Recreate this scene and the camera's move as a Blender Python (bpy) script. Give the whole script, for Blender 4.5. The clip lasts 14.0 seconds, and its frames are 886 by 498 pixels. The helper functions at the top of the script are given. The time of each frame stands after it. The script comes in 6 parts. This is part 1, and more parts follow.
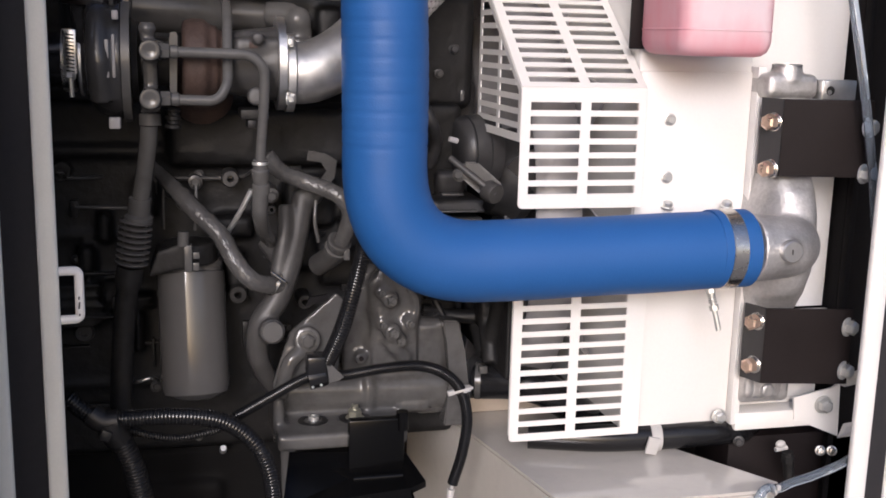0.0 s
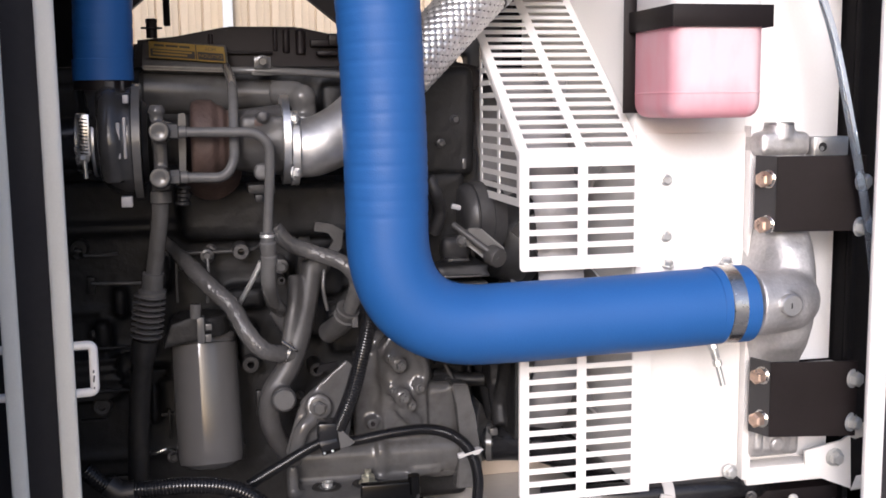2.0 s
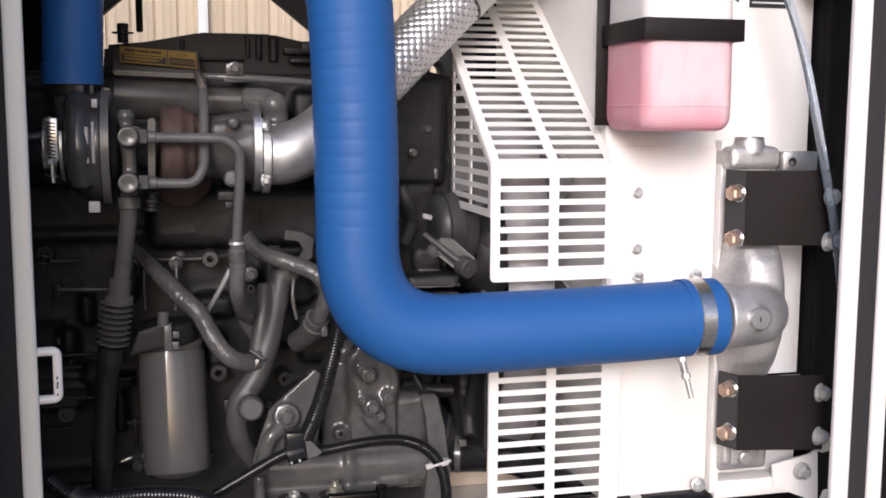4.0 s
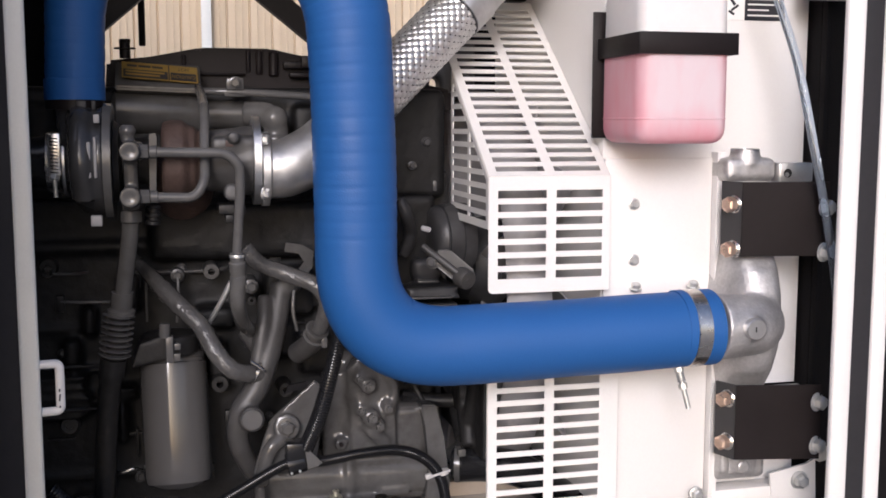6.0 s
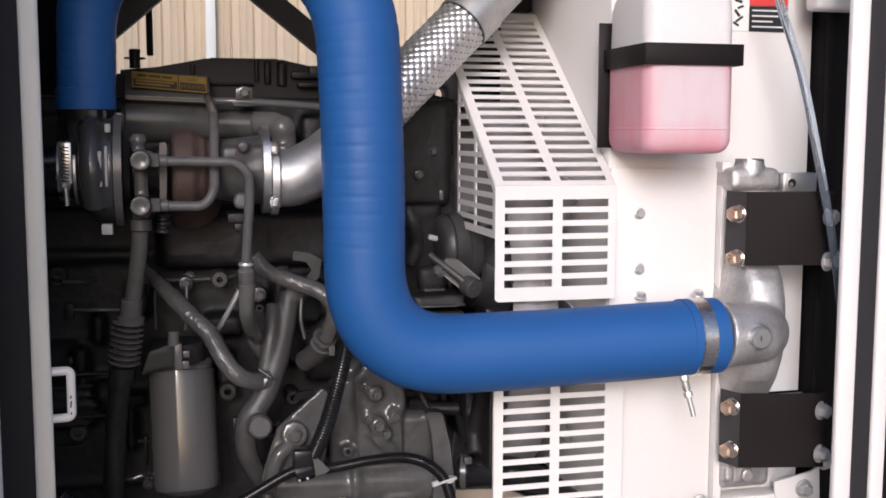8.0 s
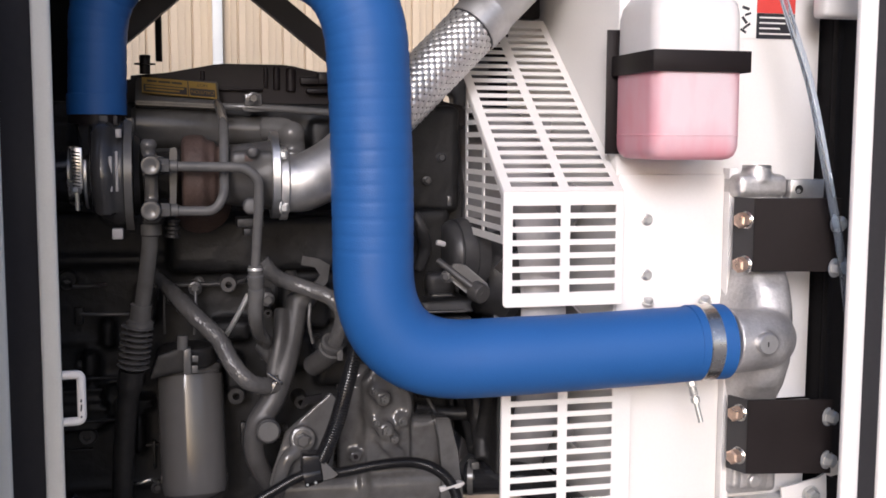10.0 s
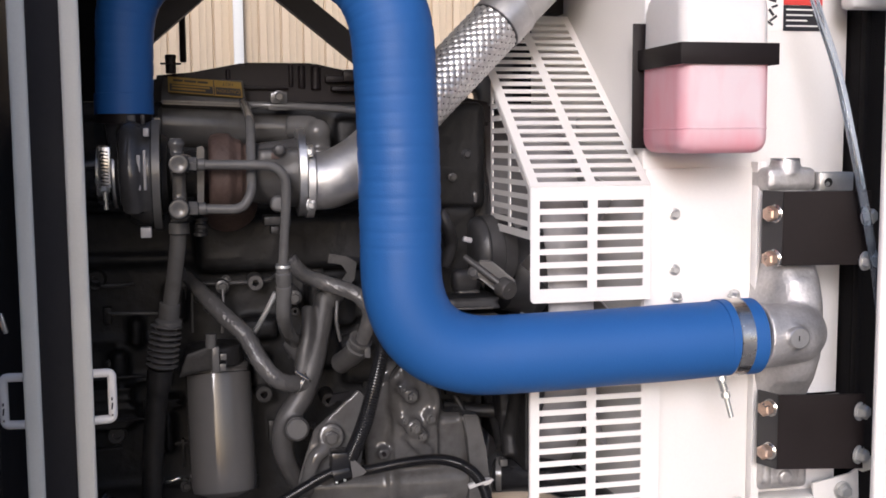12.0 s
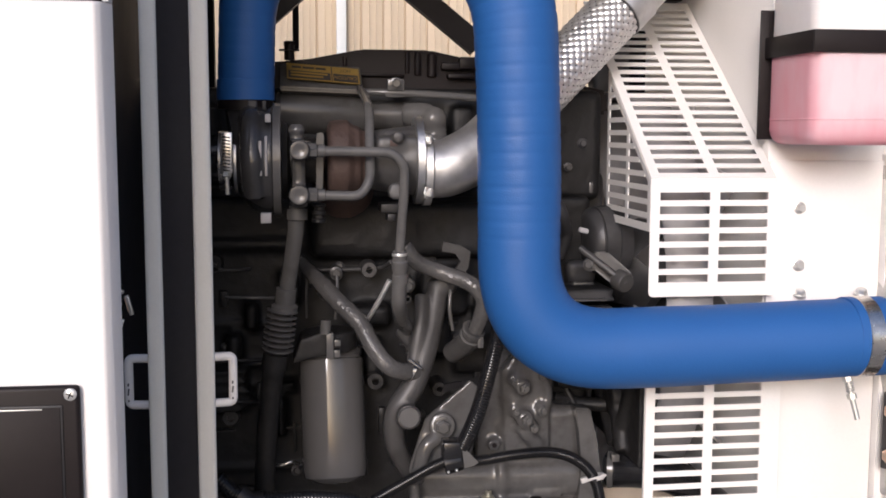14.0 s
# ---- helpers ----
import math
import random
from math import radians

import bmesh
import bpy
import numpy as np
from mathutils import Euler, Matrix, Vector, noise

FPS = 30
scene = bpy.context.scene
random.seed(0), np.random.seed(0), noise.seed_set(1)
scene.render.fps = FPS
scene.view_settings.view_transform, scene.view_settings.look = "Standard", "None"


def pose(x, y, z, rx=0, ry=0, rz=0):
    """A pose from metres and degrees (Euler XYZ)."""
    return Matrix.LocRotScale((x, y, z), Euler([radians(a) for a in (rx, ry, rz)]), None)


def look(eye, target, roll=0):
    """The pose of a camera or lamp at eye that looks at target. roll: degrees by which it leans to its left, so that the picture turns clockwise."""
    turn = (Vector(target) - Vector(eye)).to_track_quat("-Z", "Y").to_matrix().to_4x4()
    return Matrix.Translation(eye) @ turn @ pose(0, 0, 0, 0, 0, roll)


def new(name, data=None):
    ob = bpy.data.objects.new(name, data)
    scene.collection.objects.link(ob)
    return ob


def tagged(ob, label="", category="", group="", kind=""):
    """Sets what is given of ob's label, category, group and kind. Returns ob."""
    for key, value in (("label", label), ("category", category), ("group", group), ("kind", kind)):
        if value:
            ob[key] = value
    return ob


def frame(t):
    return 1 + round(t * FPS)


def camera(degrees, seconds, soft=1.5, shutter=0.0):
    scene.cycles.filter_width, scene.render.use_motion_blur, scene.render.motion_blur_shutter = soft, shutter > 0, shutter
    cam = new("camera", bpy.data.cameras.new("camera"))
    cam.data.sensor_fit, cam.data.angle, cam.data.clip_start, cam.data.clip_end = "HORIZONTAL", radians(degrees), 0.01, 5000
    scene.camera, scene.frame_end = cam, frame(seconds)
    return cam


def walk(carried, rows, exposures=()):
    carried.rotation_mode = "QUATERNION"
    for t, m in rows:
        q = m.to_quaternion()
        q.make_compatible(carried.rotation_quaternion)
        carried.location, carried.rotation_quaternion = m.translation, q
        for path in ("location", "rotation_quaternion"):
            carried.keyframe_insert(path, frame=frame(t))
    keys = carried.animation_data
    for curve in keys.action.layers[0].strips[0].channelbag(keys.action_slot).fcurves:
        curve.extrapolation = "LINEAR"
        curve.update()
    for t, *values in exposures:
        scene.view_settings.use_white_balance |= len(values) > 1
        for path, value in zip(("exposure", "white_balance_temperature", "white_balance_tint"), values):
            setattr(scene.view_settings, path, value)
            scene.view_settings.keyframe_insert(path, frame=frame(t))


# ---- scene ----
# ---------------------------------------------------------------- camera
cam = camera(45.2, 14.0, soft=1.7)
PATH = [
    (0, (0.1329, -0.1516, 1.4106), (0.6145, 1.7494, 1.0176), 1.44),
    (0.5, (0.1631, -0.1878, 1.4116), (0.5665, 1.7463, 1.1011), -0.64),
    (1, (0.1618, -0.1999, 1.4124), (0.5787, 1.7356, 1.1296), -0.81),
    (1.5, (0.1570, -0.1968, 1.4148), (0.5831, 1.7374, 1.1364), -0.82),
    (2, (0.1553, -0.1982, 1.4164), (0.5937, 1.7342, 1.1453), -0.62),
    (2.5, (0.1599, -0.2011, 1.4183), (0.6225, 1.7259, 1.1491), -0.01),
    (3, (0.1655, -0.2020, 1.4117), (0.6338, 1.7246, 1.1489), -0.32),
    (3.5, (0.1673, -0.1981, 1.4143), (0.6379, 1.7281, 1.1529), -0.13),
    (4, (0.1623, -0.1961, 1.4112), (0.6476, 1.7283, 1.1639), 0.25),
    (6.5, (0.1695, -0.2159, 1.4205), (0.6447, 1.7133, 1.1912), -0.01),
    (7, (0.1665, -0.2130, 1.4141), (0.6445, 1.7160, 1.1887), -0.10),
    (7.5, (0.1625, -0.2154, 1.4160), (0.6350, 1.7148, 1.1897), -0.08),
    (8, (0.1558, -0.2236, 1.4203), (0.6316, 1.7070, 1.2046), 0.12),
    (10.5, (0.1483, -0.2282, 1.4184), (0.6147, 1.7059, 1.2147), 0.21),
    (11, (0.1478, -0.2261, 1.4170), (0.6112, 1.7080, 1.2067), -0.07),
    (11.5, (0.1463, -0.2278, 1.4157), (0.6079, 1.7074, 1.2111), -0.01),
    (12, (0.1380, -0.2227, 1.4115), (0.5704, 1.7196, 1.2101), -0.38),
    (12.5, (0.1337, -0.2217, 1.4106), (0.5115, 1.7313, 1.2033), -0.45),
    (13, (0.1241, -0.2173, 1.4085), (0.4494, 1.7441, 1.1913), -0.52),
    (13.5, (0.1107, -0.2060, 1.4061), (0.3891, 1.7615, 1.1792), -0.36),
    (14, (0.0990, -0.1977, 1.4105), (0.3683, 1.7716, 1.1889), 0.18),
]

walk(cam, [(t, look(eye, target, roll)) for t, eye, target, roll in PATH], [(0.0, 0.23, 5750, 18), (0.5, 0.36, 5730, 18), (1.0, 0.48, 5670, 18), (1.5, 0.54, 5630, 18), (2.5, 0.54, 5630, 18), (3.0, 0.48, 5650, 18), (4.0, 0.38, 5680, 18), (6.5, 0.15, 5650, 18), (8.0, 0.13, 5650, 18), (10.5, 0.27, 5630, 18), (12.0, 0.23, 5650, 18), (13.0, 0.28, 5770, 18), (14.0, 0.32, 5810, 18)])

# ---------------------------------------------------------------- light
SUN_FROM = Vector((-0.38, -1.0, 0.40)).normalized()
world = bpy.data.worlds.new("overcast_sky")
scene.world = world
world.use_nodes = True
wn = world.node_tree.nodes
sky = wn.new("ShaderNodeTexSky")
sky.sky_type = "NISHITA"
sky.sun_disc = False
sky.sun_elevation = math.asin(SUN_FROM.z)
sky.sun_rotation = math.atan2(SUN_FROM.x, SUN_FROM.y)
sky.dust_density = 4.0
world.node_tree.links.new(sky.outputs[0], wn["Background"].inputs[0])
wn["Background"].inputs[1].default_value = 0.15
sun = new("sun", bpy.data.lights.new("sun", "SUN"))
sun.data.energy = 1.7
sun.data.angle = radians(18)
sun.data.color = (1.0, 0.96, 0.9)
sun.matrix_world = look(SUN_FROM * 20, (0, 0, 0))


# ---------------------------------------------------------------- materials
def material(name, color, rough=0.5, metal=0.0, spread=0.15, scale=8.0, bump=0.0, bump_scale=120.0, grime=0.0, coat=0.0, trans=0.0, ior=1.45, sss=0.0):
    """A painted, cast or moulded surface: broad blotches and fine grain in colour, gloss and relief."""
    m = bpy.data.materials.new(name)
    m.use_nodes = True
    nt = m.node_tree
    n, l = nt.nodes, nt.links
    b = n["Principled BSDF"]
    tc = n.new("ShaderNodeTexCoord")
    big = n.new("ShaderNodeTexNoise")
    big.inputs["Scale"].default_value = scale
    big.inputs["Detail"].default_value = 4
    fine = n.new("ShaderNodeTexNoise")
    fine.inputs["Scale"].default_value = bump_scale
    fine.inputs["Detail"].default_value = 3
    for t in (big, fine):
        l.new(tc.outputs["Object"], t.inputs["Vector"])
    ramp = n.new("ShaderNodeValToRGB")
    ramp.color_ramp.elements[0].position, ramp.color_ramp.elements[1].position = 0.3, 0.7
    lo = [c * (1 - spread) for c in color]
    hi = [min(1.0, c * (1 + spread)) for c in color]
    ramp.color_ramp.elements[0].color = (*lo, 1)
    ramp.color_ramp.elements[1].color = (*hi, 1)
    mixf = n.new("ShaderNodeMath")
    mixf.operation = "MULTIPLY_ADD"
    mixf.inputs[1].default_value = 0.35
    l.new(fine.outputs["Fac"], mixf.inputs[0])
    sc = n.new("ShaderNodeMath")
    sc.operation = "MULTIPLY"
    sc.inputs[1].default_value = 0.65
    l.new(big.outputs["Fac"], sc.inputs[0])
    l.new(sc.outputs[0], mixf.inputs[2])
    l.new(mixf.outputs[0], ramp.inputs["Fac"])
    col = ramp.outputs["Color"]
    if grime:
        spots = n.new("ShaderNodeTexNoise")
        spots.inputs["Scale"].default_value = 23
        spots.inputs["Detail"].default_value = 6
        spots.inputs["Roughness"].default_value = 0.7
        l.new(tc.outputs["Object"], spots.inputs["Vector"])
        gr = n.new("ShaderNodeValToRGB")
        gr.color_ramp.elements[0].position, gr.color_ramp.elements[1].position = 0.52, 0.75
        gr.color_ramp.elements[0].color = (0, 0, 0, 1)
        gr.color_ramp.elements[1].color = (grime, grime, grime, 1)
        l.new(spots.outputs["Fac"], gr.inputs["Fac"])
        mx = n.new("ShaderNodeMixRGB")
        l.new(gr.outputs["Color"], mx.inputs["Fac"])
        l.new(col, mx.inputs["Color1"])
        mx.inputs["Color2"].default_value = (color[0] * 0.35, color[1] * 0.32, color[2] * 0.28, 1)
        col = mx.outputs["Color"]
    l.new(col, b.inputs["Base Color"])
    rr = n.new("ShaderNodeMapRange")
    rr.inputs["To Min"].default_value = rough * 0.6
    rr.inputs["To Max"].default_value = min(1.0, rough * 1.45)
    l.new(big.outputs["Fac"], rr.inputs["Value"])
    l.new(rr.outputs["Result"], b.inputs["Roughness"])
    b.inputs["Metallic"].default_value = metal
    b.inputs["IOR"].default_value = ior
    b.inputs["Coat Weight"].default_value = coat
    b.inputs["Transmission Weight"].default_value = trans
    if sss:
        b.inputs["Subsurface Weight"].default_value = sss
        b.inputs["Subsurface Radius"].default_value = (0.008, 0.005, 0.004)
    if bump:
        bp = n.new("ShaderNodeBump")
        bp.inputs["Strength"].default_value = bump
        bp.inputs["Distance"].default_value = 0.002
        l.new(fine.outputs["Fac"], bp.inputs["Height"])
        l.new(bp.outputs["Normal"], b.inputs["Normal"])
    return m


WHITE = material("white_paint", (0.71, 0.692, 0.672), 0.38, spread=0.035, scale=5, bump=0.06, bump_scale=260)
# enclosure white, lifted and warmed in colour against bluish shade
LIFTEDWHITE = material("white_post_paint_lifted", (0.77, 0.755, 0.69), 0.45, spread=0.05, scale=5, bump=0.06, bump_scale=300, grime=0.05)
GREY = material("engine_grey_paint", (0.080, 0.078, 0.076), 0.22, spread=0.14, scale=16, bump=0.25, bump_scale=55, grime=0.35)
FILTERGREY = material("filter_grey_paint", (0.086, 0.083, 0.081), 0.08, spread=0.08, scale=9, bump=0.04, bump_scale=30)
GLOSS = material("lumpy_glossy_grey_paint", (0.07, 0.068, 0.067), 0.13, spread=0.16, scale=14, bump=0.9, bump_scale=170, grime=0.35)
GREYCAST = material("engine_grey_casting", (0.068, 0.066, 0.0645), 0.15, spread=0.2, scale=20, bump=0.6, bump_scale=55, grime=0.45)
PIPECAST = material("matt_grey_casting", (0.047, 0.0455, 0.045), 0.45, spread=0.22, scale=20, bump=0.4, bump_scale=70, grime=0.4)
# lighter copy of the engine grey, lifted in colour to offset shade
LIFTEDGREY = material("engine_grey_lifted", (0.081, 0.079, 0.077), 0.2, spread=0.18, scale=22, bump=0.4, bump_scale=65, grime=0.45)
FRONTDARK = material("front_gear_dark_casting", (0.039, 0.0385, 0.040), 0.42, spread=0.3, scale=18, bump=0.3, bump_scale=90, grime=0.4)
COMPDARK = material("compressor_dark_paint", (0.036, 0.036, 0.0375), 0.16, spread=0.25, scale=16, bump=0.3, bump_scale=50, grime=0.4)
# casting grey taken down in colour for the shade deep in the bay
DARKSHADE = material("dark_casting_with_shade", (0.0155, 0.015, 0.0152), 0.45, spread=0.5, scale=20, bump=0.6, bump_scale=80, grime=0.5, ior=1.36)
# darker again: occlusion behind the pipes is put into the colour
DEEPSHADE = material("casting_deep_shade", (0.0088, 0.0086, 0.009), 0.5, spread=0.6, scale=24, bump=0.8, bump_scale=65, grime=0.4, ior=1.36)
BLACK = material("black_satin_paint", (0.0105, 0.0078, 0.0080), 0.45, spread=0.2, scale=12, bump=0.05, ior=1.27)
BLACKGLOSS = material("black_gloss_paint", (0.003, 0.003, 0.0033), 0.14, spread=0.2, scale=12, bump=0.06, bump_scale=60, ior=1.28)
FOAM = material("black_foam_lining", (0.0065, 0.0060, 0.0068), 0.9, spread=0.3, scale=20, bump=0.4, bump_scale=260, ior=1.25)
RUBBER = material("black_rubber", (0.010, 0.010, 0.011), 0.2, spread=0.2, scale=15, bump=0.06)
DULLRUBBER = material("dull_black_rubber", (0.0085, 0.008, 0.0085), 0.42, spread=0.25, scale=15, bump=0.08)
SEAL = material("black_seal_rubber", (0.021, 0.020, 0.0225), 0.8, spread=0.15, scale=6, bump=0.1, ior=1.35)
BLUE = material("blue_silicone", (0.0165, 0.087, 0.280), 0.55, spread=0.07, scale=9, bump=0.14, bump_scale=420, ior=1.4)
ALU = material("cast_aluminium", (0.62, 0.62, 0.62), 0.36, 1.0, spread=0.12, scale=20, bump=0.22, bump_scale=240)
ALUSAND = material("sand_cast_aluminium", (0.52, 0.51, 0.505), 0.5, 0.8, spread=0.22, scale=26, bump=0.5, bump_scale=170, grime=0.2)
STEEL = material("stainless_steel", (0.62, 0.6, 0.57), 0.25, 1.0, spread=0.1, scale=30)
BRAID = material("stainless_braid", (0.68, 0.67, 0.655), 0.34, 0.85, spread=0.15, scale=60)
ZINC = material("zinc_bolt", (0.62, 0.62, 0.6), 0.36, 0.75, spread=0.15, scale=40, bump=0.1)
COPPER = material("yellow_zinc_bolt", (0.72, 0.53, 0.41), 0.3, 0.8, spread=0.22, scale=60)
YZINC = material("green_yellow_zinc", (0.5, 0.485, 0.39), 0.32, 0.8, spread=0.25, scale=70)
SILVER = material("aluminised_exhaust_steel", (0.58, 0.575, 0.57), 0.4, 0.9, spread=0.2, scale=24, bump=0.5, bump_scale=45, grime=0.2)
RUST = material("heated_iron_brown", (0.058, 0.037, 0.03), 0.62, 0.1, spread=0.28, scale=24, bump=0.6, bump_scale=170, grime=0.4)
BEIGE = material("beige_sheet_cladding", (0.60, 0.495, 0.355), 0.5, spread=0.04, scale=1.5)
BUFF = material("buff_painted_steel", (0.47, 0.405, 0.335), 0.5, spread=0.06, scale=6)
TRIMW = material("white_cladding_trim", (0.78, 0.8, 0.78), 0.45, spread=0.04)
CONCRETE = material("concrete", (0.23, 0.222, 0.21), 0.85, spread=0.2, scale=1.2, bump=0.4, bump_scale=50)
TANK = material("grey_tank_paint", (0.50, 0.475, 0.44), 0.08, spread=0.05, scale=5, bump=0.01, bump_scale=60, grime=0.1, coat=0.3)
YELLOW = material("yellow_label", (0.20, 0.13, 0.028), 0.5, spread=0.12, scale=40)
RED = material("red_label", (0.55, 0.05, 0.04), 0.5, spread=0.08)
LABELW = material("white_label", (0.75, 0.75, 0.73), 0.5, spread=0.04)
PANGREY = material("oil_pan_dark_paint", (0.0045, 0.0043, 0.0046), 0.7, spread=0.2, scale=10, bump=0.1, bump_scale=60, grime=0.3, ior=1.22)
DARKGREY = material("dark_grey_paint", (0.035, 0.034, 0.035), 0.5, spread=0.12, scale=14)
INK = material("black_label", (0.02, 0.02, 0.025), 0.45, spread=0.1)
FANGREY = material("grey_fan_plastic", (0.33, 0.32, 0.32), 0.45, spread=0.1)
TIE = material("white_nylon", (0.42, 0.41, 0.4), 0.5, spread=0.06)


# ---------------------------------------------------------------- mesh helpers
def link(name, bm, mat, smooth=True):
    bmesh.ops.recalc_face_normals(bm, faces=bm.faces[:])
    me = bpy.data.meshes.new(name)
    bm.to_mesh(me)
    bm.free()
    me.materials.append(mat)
    if smooth:
        me.polygons.foreach_set("use_smooth", [True] * len(me.polygons))
        me.set_sharp_from_angle(angle=radians(35))
    return new(name, me)


def thing(name, at, label, category, group="", kind=""):
    """An empty at a thing's base, which carries its parts."""
    e = new(name)
    e.location = at
    e.empty_display_size = 0.02
    return tagged(e, label, category, group, kind)


def part(name, bm, mat, parent, label=""):
    """Links a bmesh in world metres as one mesh under a thing or a part."""
    ob = link(name, bm, mat)
    ob.parent = parent
    off = Vector(parent.location) if parent.type == "EMPTY" else Vector((0, 0, 0))
    ob.matrix_parent_inverse = Matrix.Translation(-off)
    return tagged(ob, label)


def solo(name, bm, mat, label, category="", group="", kind=""):
    return tagged(link(name, bm, mat), label, category, group, kind)


def box(bm, a, b, bevel=0.0, m=None, seg=2):
    """A box from corner a to corner b, with rounded edges, turned by m about its middle."""
    a, b = Vector(a), Vector(b)
    d = b - a
    at = Matrix.Translation((a + b) / 2) @ (m or Matrix()) @ Matrix.Diagonal((abs(d.x), abs(d.y), abs(d.z), 1))
    vs = bmesh.ops.create_cube(bm, size=1, matrix=at)["verts"]
    if bevel:
        es = {e for v in vs for e in v.link_edges}
        bmesh.ops.bevel(bm, geom=list(es), offset=bevel, segments=seg, affect="EDGES", profile=0.5)
    return bm


def rod(bm, a, b, r0, r1=None, seg=20):
    """A round bar or cone from a to b."""
    a, b = Vector(a), Vector(b)
    d = b - a
    at = Matrix.Translation((a + b) / 2) @ d.to_track_quat("Z", "Y").to_matrix().to_4x4()
    bmesh.ops.create_cone(bm, cap_ends=True, segments=seg, radius1=r0, radius2=r0 if r1 is None else r1, depth=d.length, matrix=at)
    return bm


def ball(bm, c, r, scale=(1, 1, 1), seg=16):
    bmesh.ops.create_uvsphere(bm, u_segments=seg, v_segments=seg // 2 + 2, radius=r, matrix=Matrix.Translation(c) @ Matrix.Diagonal((*scale, 1)))
    return bm


def curve_through(points, n=12):
    """A smooth run of places through the given ones (Catmull-Rom)."""
    p = [Vector(q) for q in points]
    p = [2 * p[0] - p[1]] + p + [2 * p[-1] - p[-2]]
    out = []
    for i in range(1, len(p) - 2):
        a, b, c, d = p[i - 1], p[i], p[i + 1], p[i + 2]
        for k in range(n):
            t = k / n
            out.append(0.5 * (2 * b + (c - a) * t + (2 * a - 5 * b + 4 * c - d) * t * t + (3 * b - a - 3 * c + d) * t ** 3))
    out.append(p[-2])
    return out


def rounded(points, radius, n=10):
    """A run of straight stretches whose corners are rounded."""
    p = [Vector(q) for q in points]
    out = [p[0]]
    for a, b, c in zip(p, p[1:], p[2:]):
        u, v = (a - b), (c - b)
        r = min(radius, u.length * 0.49, v.length * 0.49)
        s, e = b + u.normalized() * r, b + v.normalized() * r
        for k in range(n + 1):
            t = k / n
            out.append((1 - t) ** 2 * s + 2 * t * (1 - t) * b + t * t * e)
    out.append(p[-1])
    return out


def resample(path, step):
    out, keep = [path[0].copy()], 0.0
    for a, b in zip(path, path[1:]):
        d = (b - a).length
        t = step - keep
        while t <= d and d > 1e-9:
            out.append(a.lerp(b, t / d))
            t += step
        keep = (keep + d) % step if d else keep
    if (out[-1] - path[-1]).length > step * 0.3:
        out.append(path[-1].copy())
    return out


def tube(bm, path, radius, seg=20, caps=True):
    """A tube round a path; radius is a number or a function of the metres along it."""
    along, last, rings = 0.0, None, []
    up = Vector((0.13, 0.31, 0.94)).normalized()
    for i, p in enumerate(path):
        t = (path[min(i + 1, len(path) - 1)] - path[max(i - 1, 0)]).normalized()
        if last is not None:
            along += (p - last).length
        last = p
        up = (up - t * up.dot(t))
        up = up.normalized() if up.length > 1e-4 else t.orthogonal().normalized()
        side = t.cross(up)
        r = radius(along) if callable(radius) else radius
        rings.append([bm.verts.new(p + (up * math.cos(a) + side * math.sin(a)) * r) for a in (2 * math.pi * k / seg for k in range(seg))])
    for r0, r1 in zip(rings, rings[1:]):
        for k in range(seg):
            bm.faces.new((r0[k], r0[(k + 1) % seg], r1[(k + 1) % seg], r1[k]))
    if caps:
        bm.faces.new(rings[0])
        bm.faces.new(rings[-1])
    return bm


def lathe(bm, a, axis, profile, seg=32):
    """A turned body: profile rows of (metres along the axis from a, radius)."""
    a, axis = Vector(a), Vector(axis).normalized()
    u = axis.orthogonal().normalized()
    v = axis.cross(u)
    rings = []
    for d, r in profile:
        rings.append([bm.verts.new(a + axis * d + (u * math.cos(t) + v * math.sin(t)) * max(r, 1e-4)) for t in (2 * math.pi * k / seg for k in range(seg))])
    for r0, r1 in zip(rings, rings[1:]):
        for k in range(seg):
            bm.faces.new((r0[k], r0[(k + 1) % seg], r1[(k + 1) % seg], r1[k]))
    bm.faces.new(rings[0])
    bm.faces.new(rings[-1])
    return bm


def outline(bm, pts, depth, push):
    """A plate of any outline: pts in order, thickened along the vector push by depth."""
    push = Vector(push).normalized() * depth
    f = [bm.verts.new(Vector(p)) for p in pts]
    b = [bm.verts.new(Vector(p) + push) for p in pts]
    bm.faces.new(f)
    bm.faces.new(b[::-1])
    for i in range(len(pts)):
        j = (i + 1) % len(pts)
        bm.faces.new((f[i], b[i], b[j], f[j]))
    return bm


def bolt(c, axis, r, mat, parent, name="bolt", washer=True, shank=0.0, label=""):
    """A hexagon-headed bolt whose washer face lies at c; axis points out of the surface."""
    bm = bmesh.new()
    c, axis = Vector(c), Vector(axis).normalized()
    if washer:
        lathe(bm, c - axis * 0.001, axis, [(0, r * 1.32), (0.0022, r * 1.3), (0.0028, r * 1.15)], 20)
    rod(bm, c + axis * 0.001, c + axis * (0.001 + r * 0.95), r, r, 6)
    rod(bm, c + axis * (0.001 + r * 0.95), c + axis * (0.001 + r * 1.15), r * 0.98, r * 0.72, 6)
    if shank:
        rod(bm, c + axis * r, c + axis * (r + shank), r * 0.5, None, 12)
    return part(name, bm, mat, parent, label)


def cast(name, build, mat, parent, label="", voxel=0.004, rounds=6):
    """A casting: lumps melted into one skin with soft fillets."""
    bm = bmesh.new()
    build(bm)
    ob = part(name, bm, mat, parent, label)
    mod = ob.modifiers.new("skin", "REMESH")
    mod.mode, mod.voxel_size, mod.use_smooth_shade = "VOXEL", voxel, True
    sm = ob.modifiers.new("fillet", "SMOOTH")
    sm.factor, sm.iterations = 0.5, rounds
    return ob


